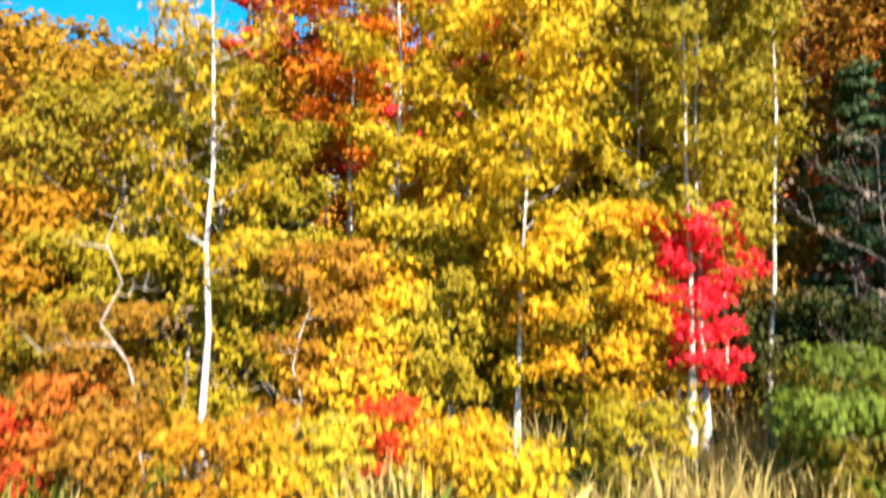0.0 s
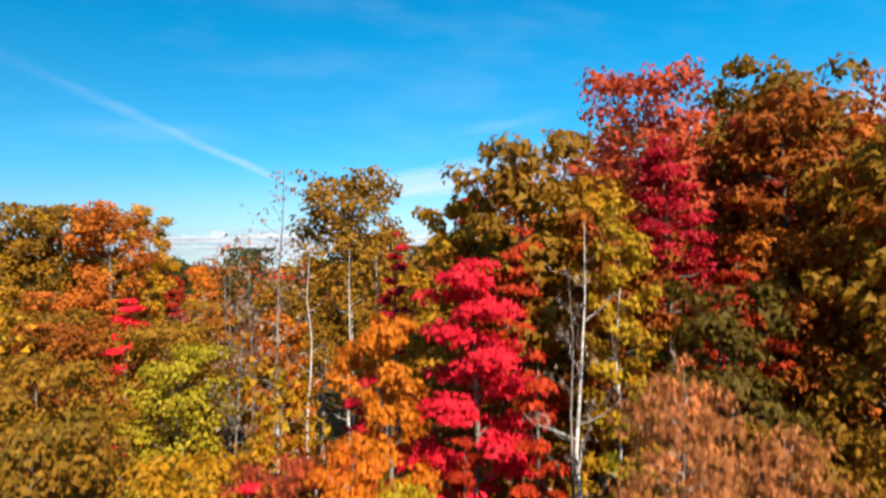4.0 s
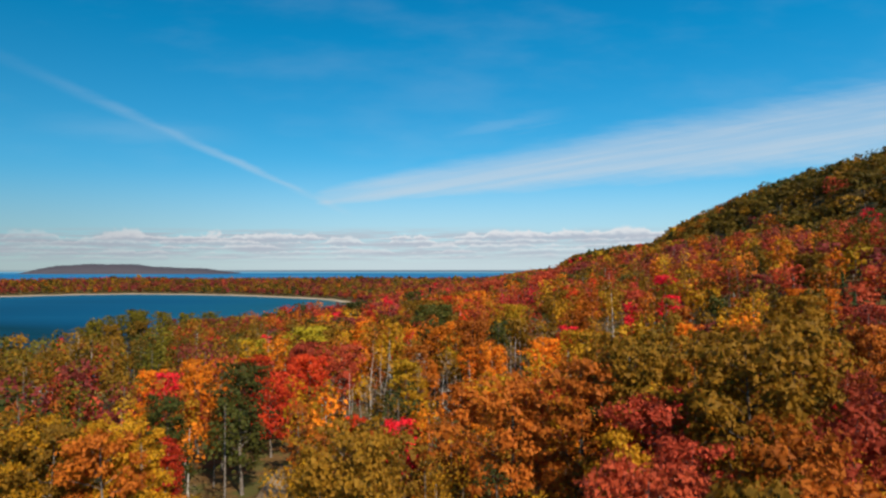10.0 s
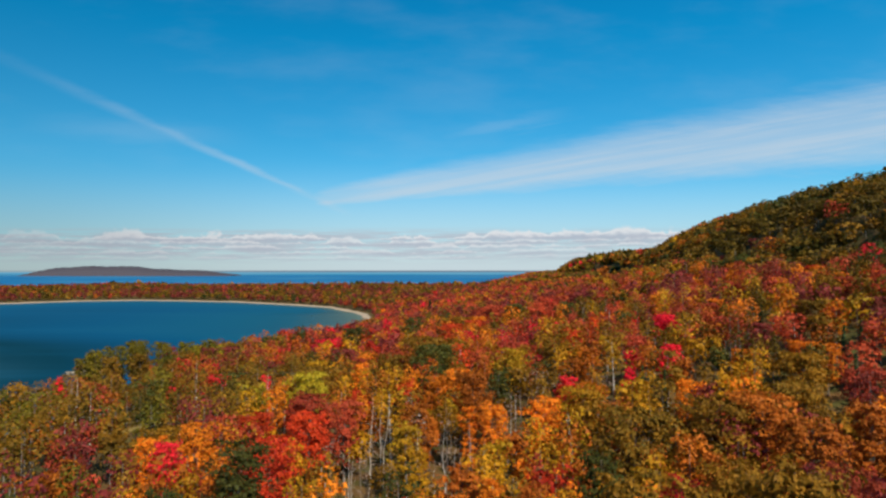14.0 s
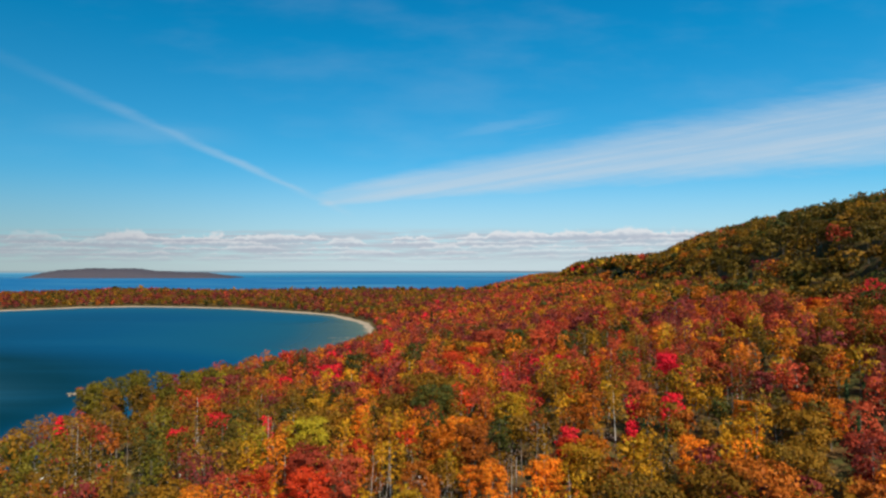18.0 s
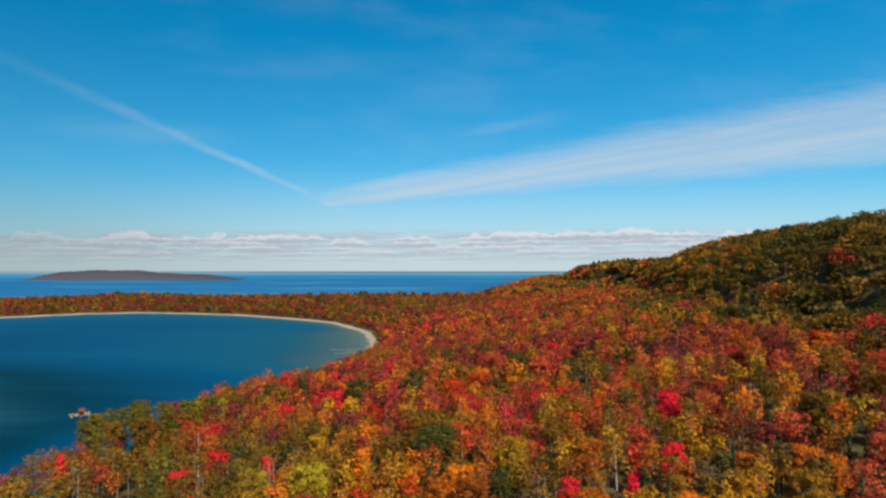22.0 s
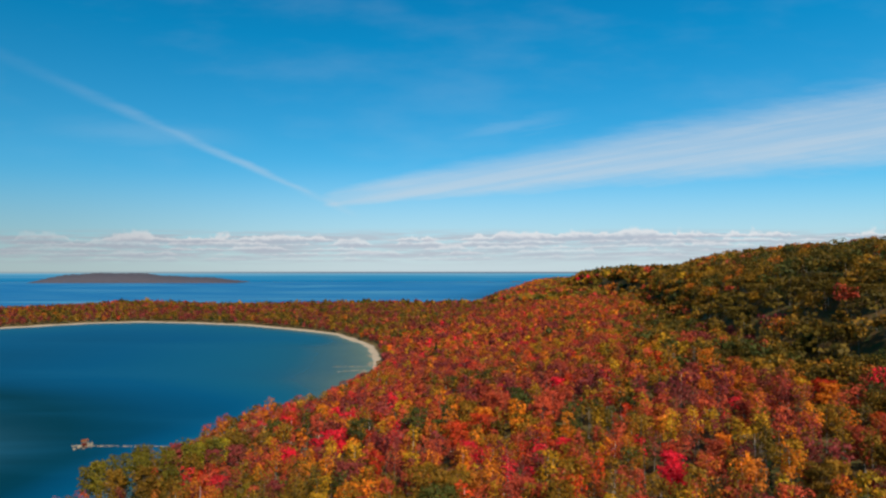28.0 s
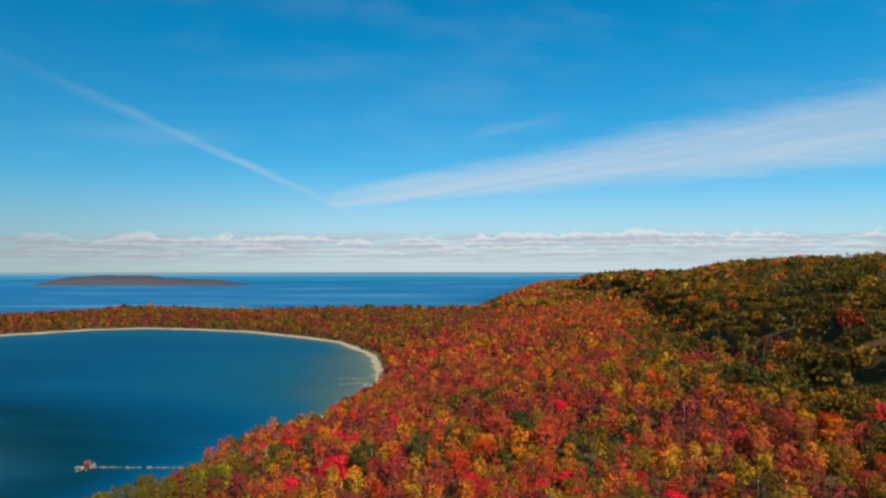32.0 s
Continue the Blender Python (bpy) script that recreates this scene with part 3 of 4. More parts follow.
def plant(kind, x, y, top, radius, hue, fine=False, bark_of=None, base=None, bare=None):
    """One tree: top is the height of its tip above the lake."""
    n = len(planted)
    z = height(x, y) - 0.08 if base is None else base
    if y > 70 and kind not in ("bush", "snag", "bare"):
        top = max(top, z + (13.0 if y > 150 else 9.0))
    h = max(1.0, top - z)
    if y > 60 and hue != "moss" and kind != "bush":
        radius = min(radius, (0.36 if kind == "oak" else 0.29) * h)
    size = (0.10 if y < 14.5 else 0.13 if y < 17 else 0.19) if fine else float(np.interp(y, (30, 70, 120, 260, 500, 700), (0.18, 0.25, 0.40, 0.70, 1.0, 1.25)))
    wm, cm = model(kind, n * 13 + 5, h, radius, size, bare, fine and y < 20 and kind != "bush")
    root = new(NAMES[kind])
    root.matrix_world = pose(x, y, z)
    trunk = part("trunk", wm[0], root)
    for ob in [trunk] + [part("limb", me, trunk) for me in wm[1:]]:
        ob.material_slots[0].link = "OBJECT"
        ob.material_slots[0].material = BARK[bark_of or {"birch": "white", "sparse": "white", "aspen": "white", "snag": "dead", "bough": "dead", "oak": "dark", "spruce": "dark"}.get(kind, "grey")]
    if cm:
        crown = part("crown", cm, root)
        crown.material_slots[0].link = "OBJECT"
        crown.material_slots[0].material = LEAF[hue]
    tagged(root, WORDS[kind].format(HUES[hue]), NAMES[kind].split("_")[-1], "shrubs at the wood's edge" if kind == "bush" else "trees of the wood")
    planted.append((x, y, max(radius, 3.2) if kind in ("snag", "bare") and y > 25 else radius))
    return root


def rows(kind, hue, entries, fine=False, bark_of=None, bare=None):
    for e in entries:
        plant(kind, *e[:4], hue, fine, bark_of=bark_of, bare=bare)


# The wood's edge in front of the drone: x, y, top, crown radius
plant("sparse", -3.8, 9.7, 23.6, 1.2, "yellow", True)
plant("birch", -4.3, 11.2, 20.6, 1.2, "lime", True)
plant("birch", 1.2, 11.0, 22.2, 1.6, "yellow", True)
plant("birch", -1.0, 11.6, 24.8, 1.3, "yellow", True)
plant("aspen", 4.0, 10.4, 27.0, 1.25, "tan", True, bare=0.7)
plant("aspen", 5.9, 11.6, 26.0, 1.1, "tan", True, bare=0.66)
plant("birch", 4.5, 10.9, 23.6, 1.6, "lime", True)
plant("birch", 2.5, 12.2, 23.0, 1.5, "lime", True)
plant("aspen", 3.4, 11.1, 21.0, 1.0, "lime", True)
plant("aspen", 5.3, 11.8, 23.2, 1.5, "lime", True)
plant("aspen", 0.1, 12.9, 22.5, 1.2, "yellow", True)
plant("maple", 4.15, 10.7, 17.6, 0.85, "crimson", True, bare=0.3)
rows("maple", "gold", [(-9.2, 15.0, 22.0, 2.7), (-11.0, 12.0, 19.0, 2.2)], True)
rows("maple", "yellow", [(-5.2, 14.0, 21.5, 1.8), (2.4, 10.9, 17.6, 1.2)], True)
rows("maple", "lime", [(-6.5, 12.4, 20.4, 1.7), (0.1, 11.4, 17.8, 1.1), (3.3, 12.6, 20.0, 1.3)], True)
rows("maple", "yellow", [(0.9, 12.6, 20.8, 1.4)], True)
rows("maple", "olive", [(-2.0, 10.8, 17.0, 1.1), (-12.5, 19.0, 24.0, 2.8), (-16, 24, 25.0, 2.6)], True)
rows("maple", "gold", [(-7.0, 18.5, 23.0, 2.2), (-3.4, 14.2, 22.0, 1.7)], True)
rows("maple", "lime", [(2.6, 13.4, 19.5, 1.6), (5.0, 13.6, 22.0, 1.6)], True)
plant("birch", -1.9, 12.8, 25.4, 1.1, "orange", True, bare=0.45)
plant("maple", -1.6, 17.0, 27.6, 1.3, "orange", True)
plant("maple", -3.4, 11.9, 19.4, 1.2, "lime", True)
plant("maple", -3.5, 13.8, 24.6, 1.2, "coral", True, bare=0.45)
rows("layered", "crimson", [(-4.3, 13.4, 24.2, 0.9)], True)
rows("layered", "scarlet", [ (0.9, 17.4, 24.0, 1.2), (2.6, 18.0, 26.5, 1.4)], True)
plant("layered", 0.6, 19.6, 29.2, 3.0, "crimson", True, bare=0.3)
plant("layered", 2.3, 22.4, 30.4, 1.8, "scarlet", True, bare=0.6)
plant("layered", 0.8, 29.9, 33.4, 1.5, "crimson", True, bare=0.5)
plant("layered", -2.3, 30.0, 30.8, 1.1, "crimson", True, bare=0.5)
plant("layered", 8.2, 23.3, 34.0, 2.0, "crimson", True, bare=0.66)
plant("maple", 13.9, 26.4, 35.8, 1.6, "rust", True, bare=0.3)
plant("layered", 9.9, 22.6, 29.4, 1.6, "scarlet", True, bare=0.7)
plant("layered", -2.9, 21.0, 25.2, 1.8, "crimson", True)
rows("aspen", "tan", [(3.9, 12.8, 24.6, 0.8), (4.8, 13.2, 27.0, 0.9), (5.7, 13.8, 25.8, 0.8)], True)
rows("aspen", "lime", [(4.3, 14.2, 26.0, 0.9), (6.5, 13.6, 24.2, 0.8)], True)
rows("aspen", "gold", [(5.2, 12.6, 23.8, 0.8)], True)
rows("oak", "gold", [(0.4, 25.5, 31.6, 2.0), (5.6, 25.0, 32.6, 2.2)], True)
rows("oak", "bronze", [(13.4, 24.0, 30.4, 2.2)], True)
rows("oak", "olive", [(2.9, 24.0, 33.8, 2.7), (14.4, 28.0, 37.5, 3.2), (8.6, 15.5, 24.5, 2.0)], True)
rows("oak", "olive", [(15.0, 20.8, 34.0, 2.6)], True)
rows("oak", "bronze", [(17.4, 22.0, 33.5, 2.8)], True)
rows("oak", "bronze", [(13.0, 25.0, 36.2, 2.4), (17.6, 28.0, 37.2, 2.9), (10.8, 16.4, 22.6, 1.6), (5.6, 22.5, 30.6, 2.0)], True)
plant("oak", -7.0, 44.0, 35.4, 3.8, "olive", True, bare=0.45)
plant("maple", 9.6, 27.6, 37.9, 2.9, "coral", True, bare=0.42)
plant("maple", 12.6, 29.5, 35.0, 2.4, "coral", True)
rows("maple", "maroon", [(9.0, 12.6, 16.8, 1.4)], True)
rows("spruce", "needle", [(7.6, 11.6, 20.6, 1.6), (9.4, 12.8, 22.0, 1.8), (-3.2, 12.6, 18.6, 1.2), (3.0, 12.9, 17.2, 1.1)], True)
rows("snag", "bare", [(-5.9, 31.0, 29.7, 0.9), (-4.5, 31.2, 30.0, 1.0), (-4.1, 31.4, 29.8, 0.7), (4.05, 17.0, 30.4, 1.7)], True, "white")
rows("bough", "bare", [(-4.6, 9.1, 17.6, 2.0), (-2.7, 9.2, 17.0, 1.7)], True)
rows("bare", "bare", [(-7.8, 27.0, 33.8, 1.7), (-8.6, 28.0, 31.0, 1.6), (3.2, 16.4, 29.0, 1.1), (7.2, 10.2, 19.0, 1.4), (8.4, 10.4, 20.0, 1.3), (-4.4, 10.5, 20.5, 1.2),
                       (-10.2, 30.0, 29.0, 1.5), (6.4, 31.0, 35.0, 1.5)], True)
rows("bush", "gold", [(-3.0, 8.4, 14.6, 0.9), (-2.2, 8.0, 14.0, 0.7)], True)
rows("bush", "scarlet", [(-0.9, 9.4, 14.6, 0.5), (-6.6, 9.0, 14.6, 0.8)], True)
rows("bush", "lime", [(-1.8, 8.6, 14.5, 0.8)], True)
rows("bush", "bronze", [(-5.4, 9.2, 15.0, 0.8)], True)
rows("bush", "yellow", [(0.0, 9.0, 14.4, 0.8), (0.9, 8.4, 13.8, 0.6)], True)
rows("bush", "lime", [(2.9, 9.3, 14.6, 0.7)], True)
rows("bush", "olive", [(-5.9, 9.8, 16.0, 0.9), (-4.8, 8.6, 14.6, 0.7)], True)
rows("bush", "fern", [(5.8, 8.8, 14.9, 1.0), (6.9, 9.4, 15.3, 1.1)], True)
rows("bush", "olive", [(5.4, 13.2, 16.6, 1.5), (7.0, 14.2, 17.5, 1.7), (9.2, 14.8, 18.2, 1.9), (11.5, 14.5, 18.5, 2.0), (10.6, 12.0, 16.2, 1.5), (-8.6, 13.0, 16.6, 1.6)], True)
rows("bush", "yellow", [(-5.2, 11.2, 17.0, 1.3), (-1.6, 11.0, 16.8, 1.2), (2.1, 12.0, 16.8, 1.2), (3.2, 10.6, 16.2, 0.9)], True)
rows("bush", "lime", [(-3.9, 11.4, 17.2, 1.2), (-0.4, 12.0, 17.6, 1.2), (-6.8, 10.8, 17.2, 1.3), (2.9, 11.6, 17.4, 1.1)], True)
rows("bush", "gold", [(1.1, 12.0, 17.2, 1.1), (-8.4, 11.4, 18.0, 1.4)], True)
rows("bush", "green", [(6.4, 12.0, 16.2, 1.3), (8.6, 11.2, 16.0, 1.4)], True)
rows("bush", "poplar", [(6.3, 9.2, 15.0, 1.0), (-7.6, 9.4, 15.2, 1.0), (5.4, 8.4, 14.4, 0.7)], True)

# The second rank, twenty-five to seventy metres out
rows("oak", "olive", [(-24, 38, 26.0, 3.0), (-15, 34, 25.5, 2.8), (22, 45, 42.0, 4.0), (29, 52, 43.0, 4.2), (-6, 56, 32.0, 3.4), (17, 53, 41.3, 3.2), (20.6, 52, 41.0, 3.0)])
plant("maple", -37.5, 52, 34.4, 3.4, "olive")
plant("maple", -32, 52, 34.0, 3.1, "olive")
plant("maple", -27, 50, 33.9, 2.9, "bronze")
rows("oak", "bronze", [(6, 57, 37.0, 3.6), (12.3, 53, 39.2, 3.2), (34, 42, 42.0, 3.6), (19, 36, 38.0, 3.2)])
rows("maple", "bronze", [(-19, 31, 26.0, 2.4), (-28, 46, 27.0, 2.8)])
rows("maple", "lime", [(-12, 29, 25.0, 2.2)])
rows("maple", "gold", [(-1.5, 33, 28.0, 2.2), (14, 47, 35.0, 2.6), (-34, 70, 27.0, 3.2)])
rows("layered", "crimson", [(-22.8, 44, 26.8, 2.5), (1.0, 42, 30.2, 1.9), (-3.4, 42.5, 28.2, 1.7), (-27, 47, 24.0, 2.0)])
rows("layered", "scarlet", [(-30, 68, 28.2, 2.3), (-26.5, 42, 23.0, 1.8), (4.6, 34, 27.4, 1.8)])
rows("maple", "orange", [(-29, 66, 22.6, 2.4), (-22, 36, 22.5, 1.9), (-8.4, 33, 26.4, 1.8)])
rows("maple", "gold", [(-46, 55, 28.0, 3.4), (-39, 50, 26.5, 3.0)])
plant("maple", -9.5, 36, 28.0, 2.2, "olive")
rows("maple", "rust", [(20, 30, 36.0, 2.8), (24, 37, 38.5, 3.0), (16, 39, 36.0, 2.6), (8.6, 33, 34.0, 2.0)])
rows("spruce", "needle", [(-36, 66, 25.0, 3.0), (-44, 72, 25.0, 2.8)])
rows("maple", "gold", [(-20.5, 52, 24.0, 2.0)])
rows("maple", "olive", [(-24, 50, 24.6, 2.4), (-19, 45, 24.0, 2.2)])
rows("bare", "bare", [(-17, 45, 25.0, 1.8), (-18.6, 48, 25.4, 1.8), (-15.4, 43, 24.6, 1.8), (-14.5, 50, 25.5, 1.9), (-17, 57, 25.0, 1.9), (-21, 54, 27.0, 2.2), (-11, 47, 27.0, 2.2)])
rows("maple", "bronze", [(-18.4, 47, 25.0, 1.9), (-12.6, 45, 25.4, 1.8)])
rows("maple", "gold", [(-16.0, 51.5, 25.4, 1.9), (-22.8, 58, 26.0, 2.1)])
rows("oak", "moss", [(12.2, 8.5, 25.5, 2.6), (8.0, 18.4, 28.2, 1.9)], True)
plant("birch", 5.0, 19.0, 31.0, 1.3, "gold", True)
rows("bare", "bare", [(-17.8, 53, 22.0, 1.6), (-16.6, 50, 21.5, 1.6)])

# The wood below and beyond, tree by tree where one stands out: x, y, top, crown radius
rows("maple", "crimson", [(-48.1, 110, 28.7, 2.8), (-55.3, 292, 26.7, 4.6), (-59.5, 284, 24.5, 3.2), (-86.1, 338, 21.6, 6.2), (-86.7, 237, 21.4, 5.9), (-6, 84, 26.5, 2.5),
          (-4.2, 81, 23.7, 1.5), (43.1, 145, 36.5, 1.5), (56, 155, 39.8, 2.8), (83.5, 328, 44.7, 4.5), (33, 85, 30.8, 2.3), (-72.1, 199, 23.6, 4.1),
          (-52.5, 187, 27.5, 1.7), (-76.8, 182, 23.8, 4.6), (-67.1, 268, 23.2, 4.3), (7.3, 242, 35.7, 3.9), (89.7, 502, 38.1, 8.5), (67.4, 185, 40.5, 3.4),
          (47.6, 159, 36.3, 1.6), (77.4, 294, 42.7, 3)])
rows("maple", "crimson", [(30.3, 150, 33.3, 2.7), (59.5, 338, 39.2, 8.5), (75, 621, 32.6, 8.5), (69.4, 195, 40.6, 5.3), (94.8, 397, 44.7, 6.3), (65.6, 217, 40.1, 2.5),
          (43.1, 232, 36.7, 2.6)])
rows("layered", "crimson", [(43.3, 69, 32.5, 1.8)])
rows("maple", "scarlet", [(-39.3, 132, 28.7, 3.3), (-31.8, 116, 27.6, 4.5), (-28.1, 133, 28.6, 5.7), (-100.6, 253, 19.9, 3.5), (-33.8, 76, 26.3, 2.4), (-9.9, 82, 25.6, 2.8),
          (-11.7, 84, 27.6, 1.5), (65.6, 342, 40.4, 5.4), (28.2, 144, 32.7, 2.3), (14.5, 286, 36.2, 8.5), (4, 273, 35.6, 5.6), (139.8, 234, 58.2, 3.7),
          (129.2, 186, 56, 8.5), (-28.5, 247, 31, 2.8)])
rows("maple", "orange", [(-52.5, 113, 28.7, 2.5), (-47.6, 120, 29.5, 3.1), (-23.5, 180, 32.5, 2.3), (-0.6, 152, 33.1, 3), (7.1, 87, 30, 2.2), (9.9, 127, 31.8, 3),
          (20.2, 127, 32.9, 3.5), (5.4, 129, 30.9, 1.9), (47.6, 122, 34.1, 2.2), (138.7, 227, 57.9, 5), (16.8, 295, 37.2, 8.1), (33.8, 142, 33, 4.7),
          (109.4, 267, 50.3, 3.4), (31.7, 311, 35.6, 4.5), (83.4, 146, 42.3, 4), (72, 147, 40.1, 3.2), (85.6, 139, 42.5, 3.3), (-70.5, 358, 22.4, 4.6),
          (53.9, 135, 35, 3.2), (86.9, 199, 45.1, 2.9)])
rows("maple", "orange", [(38.2, 167, 36.2, 3), (3.5, 159, 33.7, 3.8), (137.1, 406, 53.6, 7.4), (131.5, 217, 55.7, 4.3), 
          (139.3, 534, 47.4, 8.5), (31, 273, 35.7, 5), (120.7, 271, 53.3, 4.9)])
rows("maple", "gold", [(-34.8, 53, 34.6, 2.5), (-29.4, 52, 34.3, 2.3), (-26.0, 53, 34.2, 2.1), (-6.9, 120, 29.5, 2.8), (15.6, 80, 30.1, 2.9), (29.8, 134, 33.8, 5.5), (45.1, 140, 34.4, 2), (-41.4, 204, 29.3, 3), (18.7, 170, 37.3, 6.5), (-4.2, 106, 28.5, 1.9)])
rows("maple", "olive", [(-129, 225, 19, 4.5), (-114, 245, 20.4, 4.5)])
rows("maple", "rust", [(48, 290, 46.5, 4.4), (55, 297, 47, 4.2), (26, 306, 42, 4.2)])
rows("maple", "coral", [(43, 284, 44.5, 4.0), (21, 312, 41, 4.0)])
rows("maple", "green", [(34, 298, 43, 4.4)])
rows("maple", "lime", [(-52.8, 172, 27.8, 3.8), (-35.9, 166, 31.6, 6.9), (-47.9, 166, 28.6, 1.5)])
rows("oak", "olive", [(-5.4, 204, 36.7, 7.1), (33.7, 111, 33.5, 6.1), (38.5, 81, 33.5, 5.2), (48.8, 111, 35.5, 6.1), (10.4, 318, 35.3, 7.5),
          (43.7, 223, 36.5, 4.1), (75, 130, 41.3, 4.3), (121.1, 205, 53.5, 6.7), (73.5, 237, 41.8, 5.6), (131.1, 262, 56.2, 7.2), (-16.3, 188, 33.2, 4.4),
          (-36.1, 177, 30.8, 6.4), (96.7, 164, 47.2, 3.9), (41.6, 206, 36.7, 4.9), (2.5, 203, 35.4, 5.5), (68.9, 121, 36.9, 5.5), (97.9, 290, 47.8, 7.9)])
rows("maple", "green", [(35, 332, 39.8, 7.9), (-31, 97, 32, 4.1), (-35.3, 81, 30.6, 2.7), (24.5, 95, 30.7, 3.5), (-41.4, 291, 31.9, 7.4), (-89.3, 321, 24.7, 6.4),
          (-2.8, 189, 36.3, 5.8), (-13.9, 295, 36.7, 4.8)])
rows("oak", "bronze", [(55.9, 109, 36.8, 6), (56.4, 95, 35.8, 4.3), (66.4, 97, 38.2, 3.5), (115.7, 233, 51.8, 6.4), (43, 98, 30.1, 2.7), (12.4, 83, 30.1, 3),
          (3, 92, 29.7, 3.3), (-5.2, 130, 30.8, 3.1), (7.4, 146, 35.1, 4)])
rows("maple", "poplar", [(-141.8, 246, 24.7, 3.1), (-133.1, 240, 28.4, 3.5), (-129.1, 246, 29.2, 3.8), (-118.8, 240, 31.8, 3.9), (-105.3, 240, 26.2, 3.1), (-124, 252, 30.4, 3.8), (-112, 251, 30.2, 3.9),
          (-108, 262, 29.0, 3.8), (-101, 272, 28.8, 3.6), (-137, 244, 27.0, 3.2)], bare=0.5)
rows("maple", "olive", [(-95, 285, 26.0, 3.8), (-128, 262, 26.5, 3.6), (-112, 288, 24.5, 3.6), (-104, 302, 23.5, 3.6), (-88, 296, 25.0, 3.6), (-115, 236, 27.5, 3.6), (-126, 238, 26.5, 3.5), (-104, 254, 26.0, 3.6)], bare=0.45)
rows("maple", "maroon", [(-98, 262, 26.5, 3.6), (-91, 270, 26.0, 3.8), (-120, 274, 25.5, 3.6), (-96, 312, 23.0, 3.8)], bare=0.45)
rows("maple", "lime", [(-103, 286, 25.0, 3.4), (-110, 276, 26.0, 3.4)], bare=0.45)
rows("snag", "bare", [(-15.8, 107, 28, 1.4), (-16, 100, 26.9, 1.2), (-12.8, 136, 31.1, 1.5), (-7.8, 134, 32.3, 1.2), (0.1, 120, 29.8, 1.2), (-4.1, 117, 29.4, 1.2),
          (2.1, 109, 29, 1.2), (7.8, 111, 29.4, 1.2), (4.9, 119, 30, 1.2), (-9.3, 122, 29.5, 1.2), (-12.2, 94, 26.8, 1.2), (-1.8, 106, 27.7, 1.2),
          (-14.2, 119, 29, 1.2), (-14.7, 98, 31, 2), (-11.8, 125, 31.5, 2.3), (26.2, 128, 31.1, 1.2), (-16.2, 139, 32, 1.8), (5.2, 60, 29.6, 1.2),
          (-6.8, 140, 31.9, 1.8)])
rows("maple", "rust", [(15.8, 48, 37, 3.3), (49.1, 76, 35.1, 2.8), (-59, 118, 24.6, 2.8), (88.5, 259, 45, 8.5), (107, 228, 49.7, 8.5), (83.4, 195, 44.3, 6.4),
          (81.6, 119, 39.9, 4.3), (117.6, 178, 53.7, 8.1), (21, 351, 37, 8.5), (-110, 340, 18.8, 6.2), (-21.4, 136, 30.4, 3.7), (-30.3, 143, 30, 4.7),
          (-25.5, 193, 32.1, 2.5), (67.8, 285, 40.5, 8.5), (51.8, 167, 37.7, 3.6), (24.1, 200, 36, 4.4), (117.6, 300, 52.3, 8.2), (22.9, 306, 35.3, 6.1),
          (40.5, 259, 36.6, 4.7)])
rows("maple", "maroon", [(49.9, 83, 33.1, 2.6), (-61.7, 224, 25.3, 5.3), (79.2, 157, 42.5, 2.9), (106.6, 155, 49.6, 5.6), 
          (-55.4, 270, 25.2, 5.4), (-38, 238, 28.8, 5.2), (99.5, 174, 48.7, 2.5), (-81.9, 277, 21.5, 6.6)])
rows("spruce", "needle", [(88.2, 173, 46.5, 1.3), (-13.1, 626, 31.5, 4.6), (50, 141, 37, 1.2), (46.6, 146, 37, 1.2), (92, 143, 46.7, 1.2), (96.6, 144, 47.8, 1.2),
          (81.9, 124, 42.6, 1.2)])
rows("bare", "bare", [(-126.2, 185, 22.9, 3.7), (-121.8, 186, 24.1, 3.7), (-5.6, 126, 30.2, 3), (-8.7, 103, 27.3, 2.2), (-14, 116, 27.6, 2.3), (0.7, 125, 30.4, 2.5),
          (-21, 120, 26.8, 1.7), (-25.4, 145, 28.6, 2.4), (-112.5, 190, 24.7, 2.1), (-96.3, 328, 20, 4.2)])
rows("oak", "moss", [(210.8, 390, 81.9, 8.5), (213.9, 374, 84.5, 8.2), (202.8, 413, 76.9, 8.5), (142, 322, 58.2, 7.6), (219.3, 366, 88.2, 8.5), (182.5, 292, 70.4, 6.9),
          (207.9, 302, 82.8, 8.5), (278.9, 625, 99.8, 8.5), (203, 586, 63.1, 8.5), (251.5, 390, 108.2, 8.5), (267.4, 490, 109.5, 8.5), (225.8, 551, 75.4, 8.5),
          (249.6, 508, 95.9, 8.5), (247, 418, 104.8, 8.5), (206.2, 325, 81.2, 8.5), (180.6, 461, 63.4, 8.5), (185, 399, 68.9, 8.5), (232.3, 337, 98.5, 8.5),
          (242.6, 460, 96.7, 8.5)])

# ---------------------------------------------------------------- the woods at large
rng = np.random.default_rng(11)


# grassy strip, hut and the gaps in front of them: from, to, half width
OPENINGS = [((-104, 166), (-84, 208), 4.5), ((-96, 184), (-82, 154), 6.0), ((-115, 184), (-98, 154), 4.5), ((-134, 168), (-119, 181), 5.0)]


def near_line(x, y, a, b, half):
    ex, ey = b[0] - a[0], b[1] - a[1]
    k = np.clip(((x - a[0]) * ex + (y - a[1]) * ey) / (ex * ex + ey * ey), 0, 1)
    return np.hypot(x - a[0] - k * ex, y - a[1] - k * ey) < half


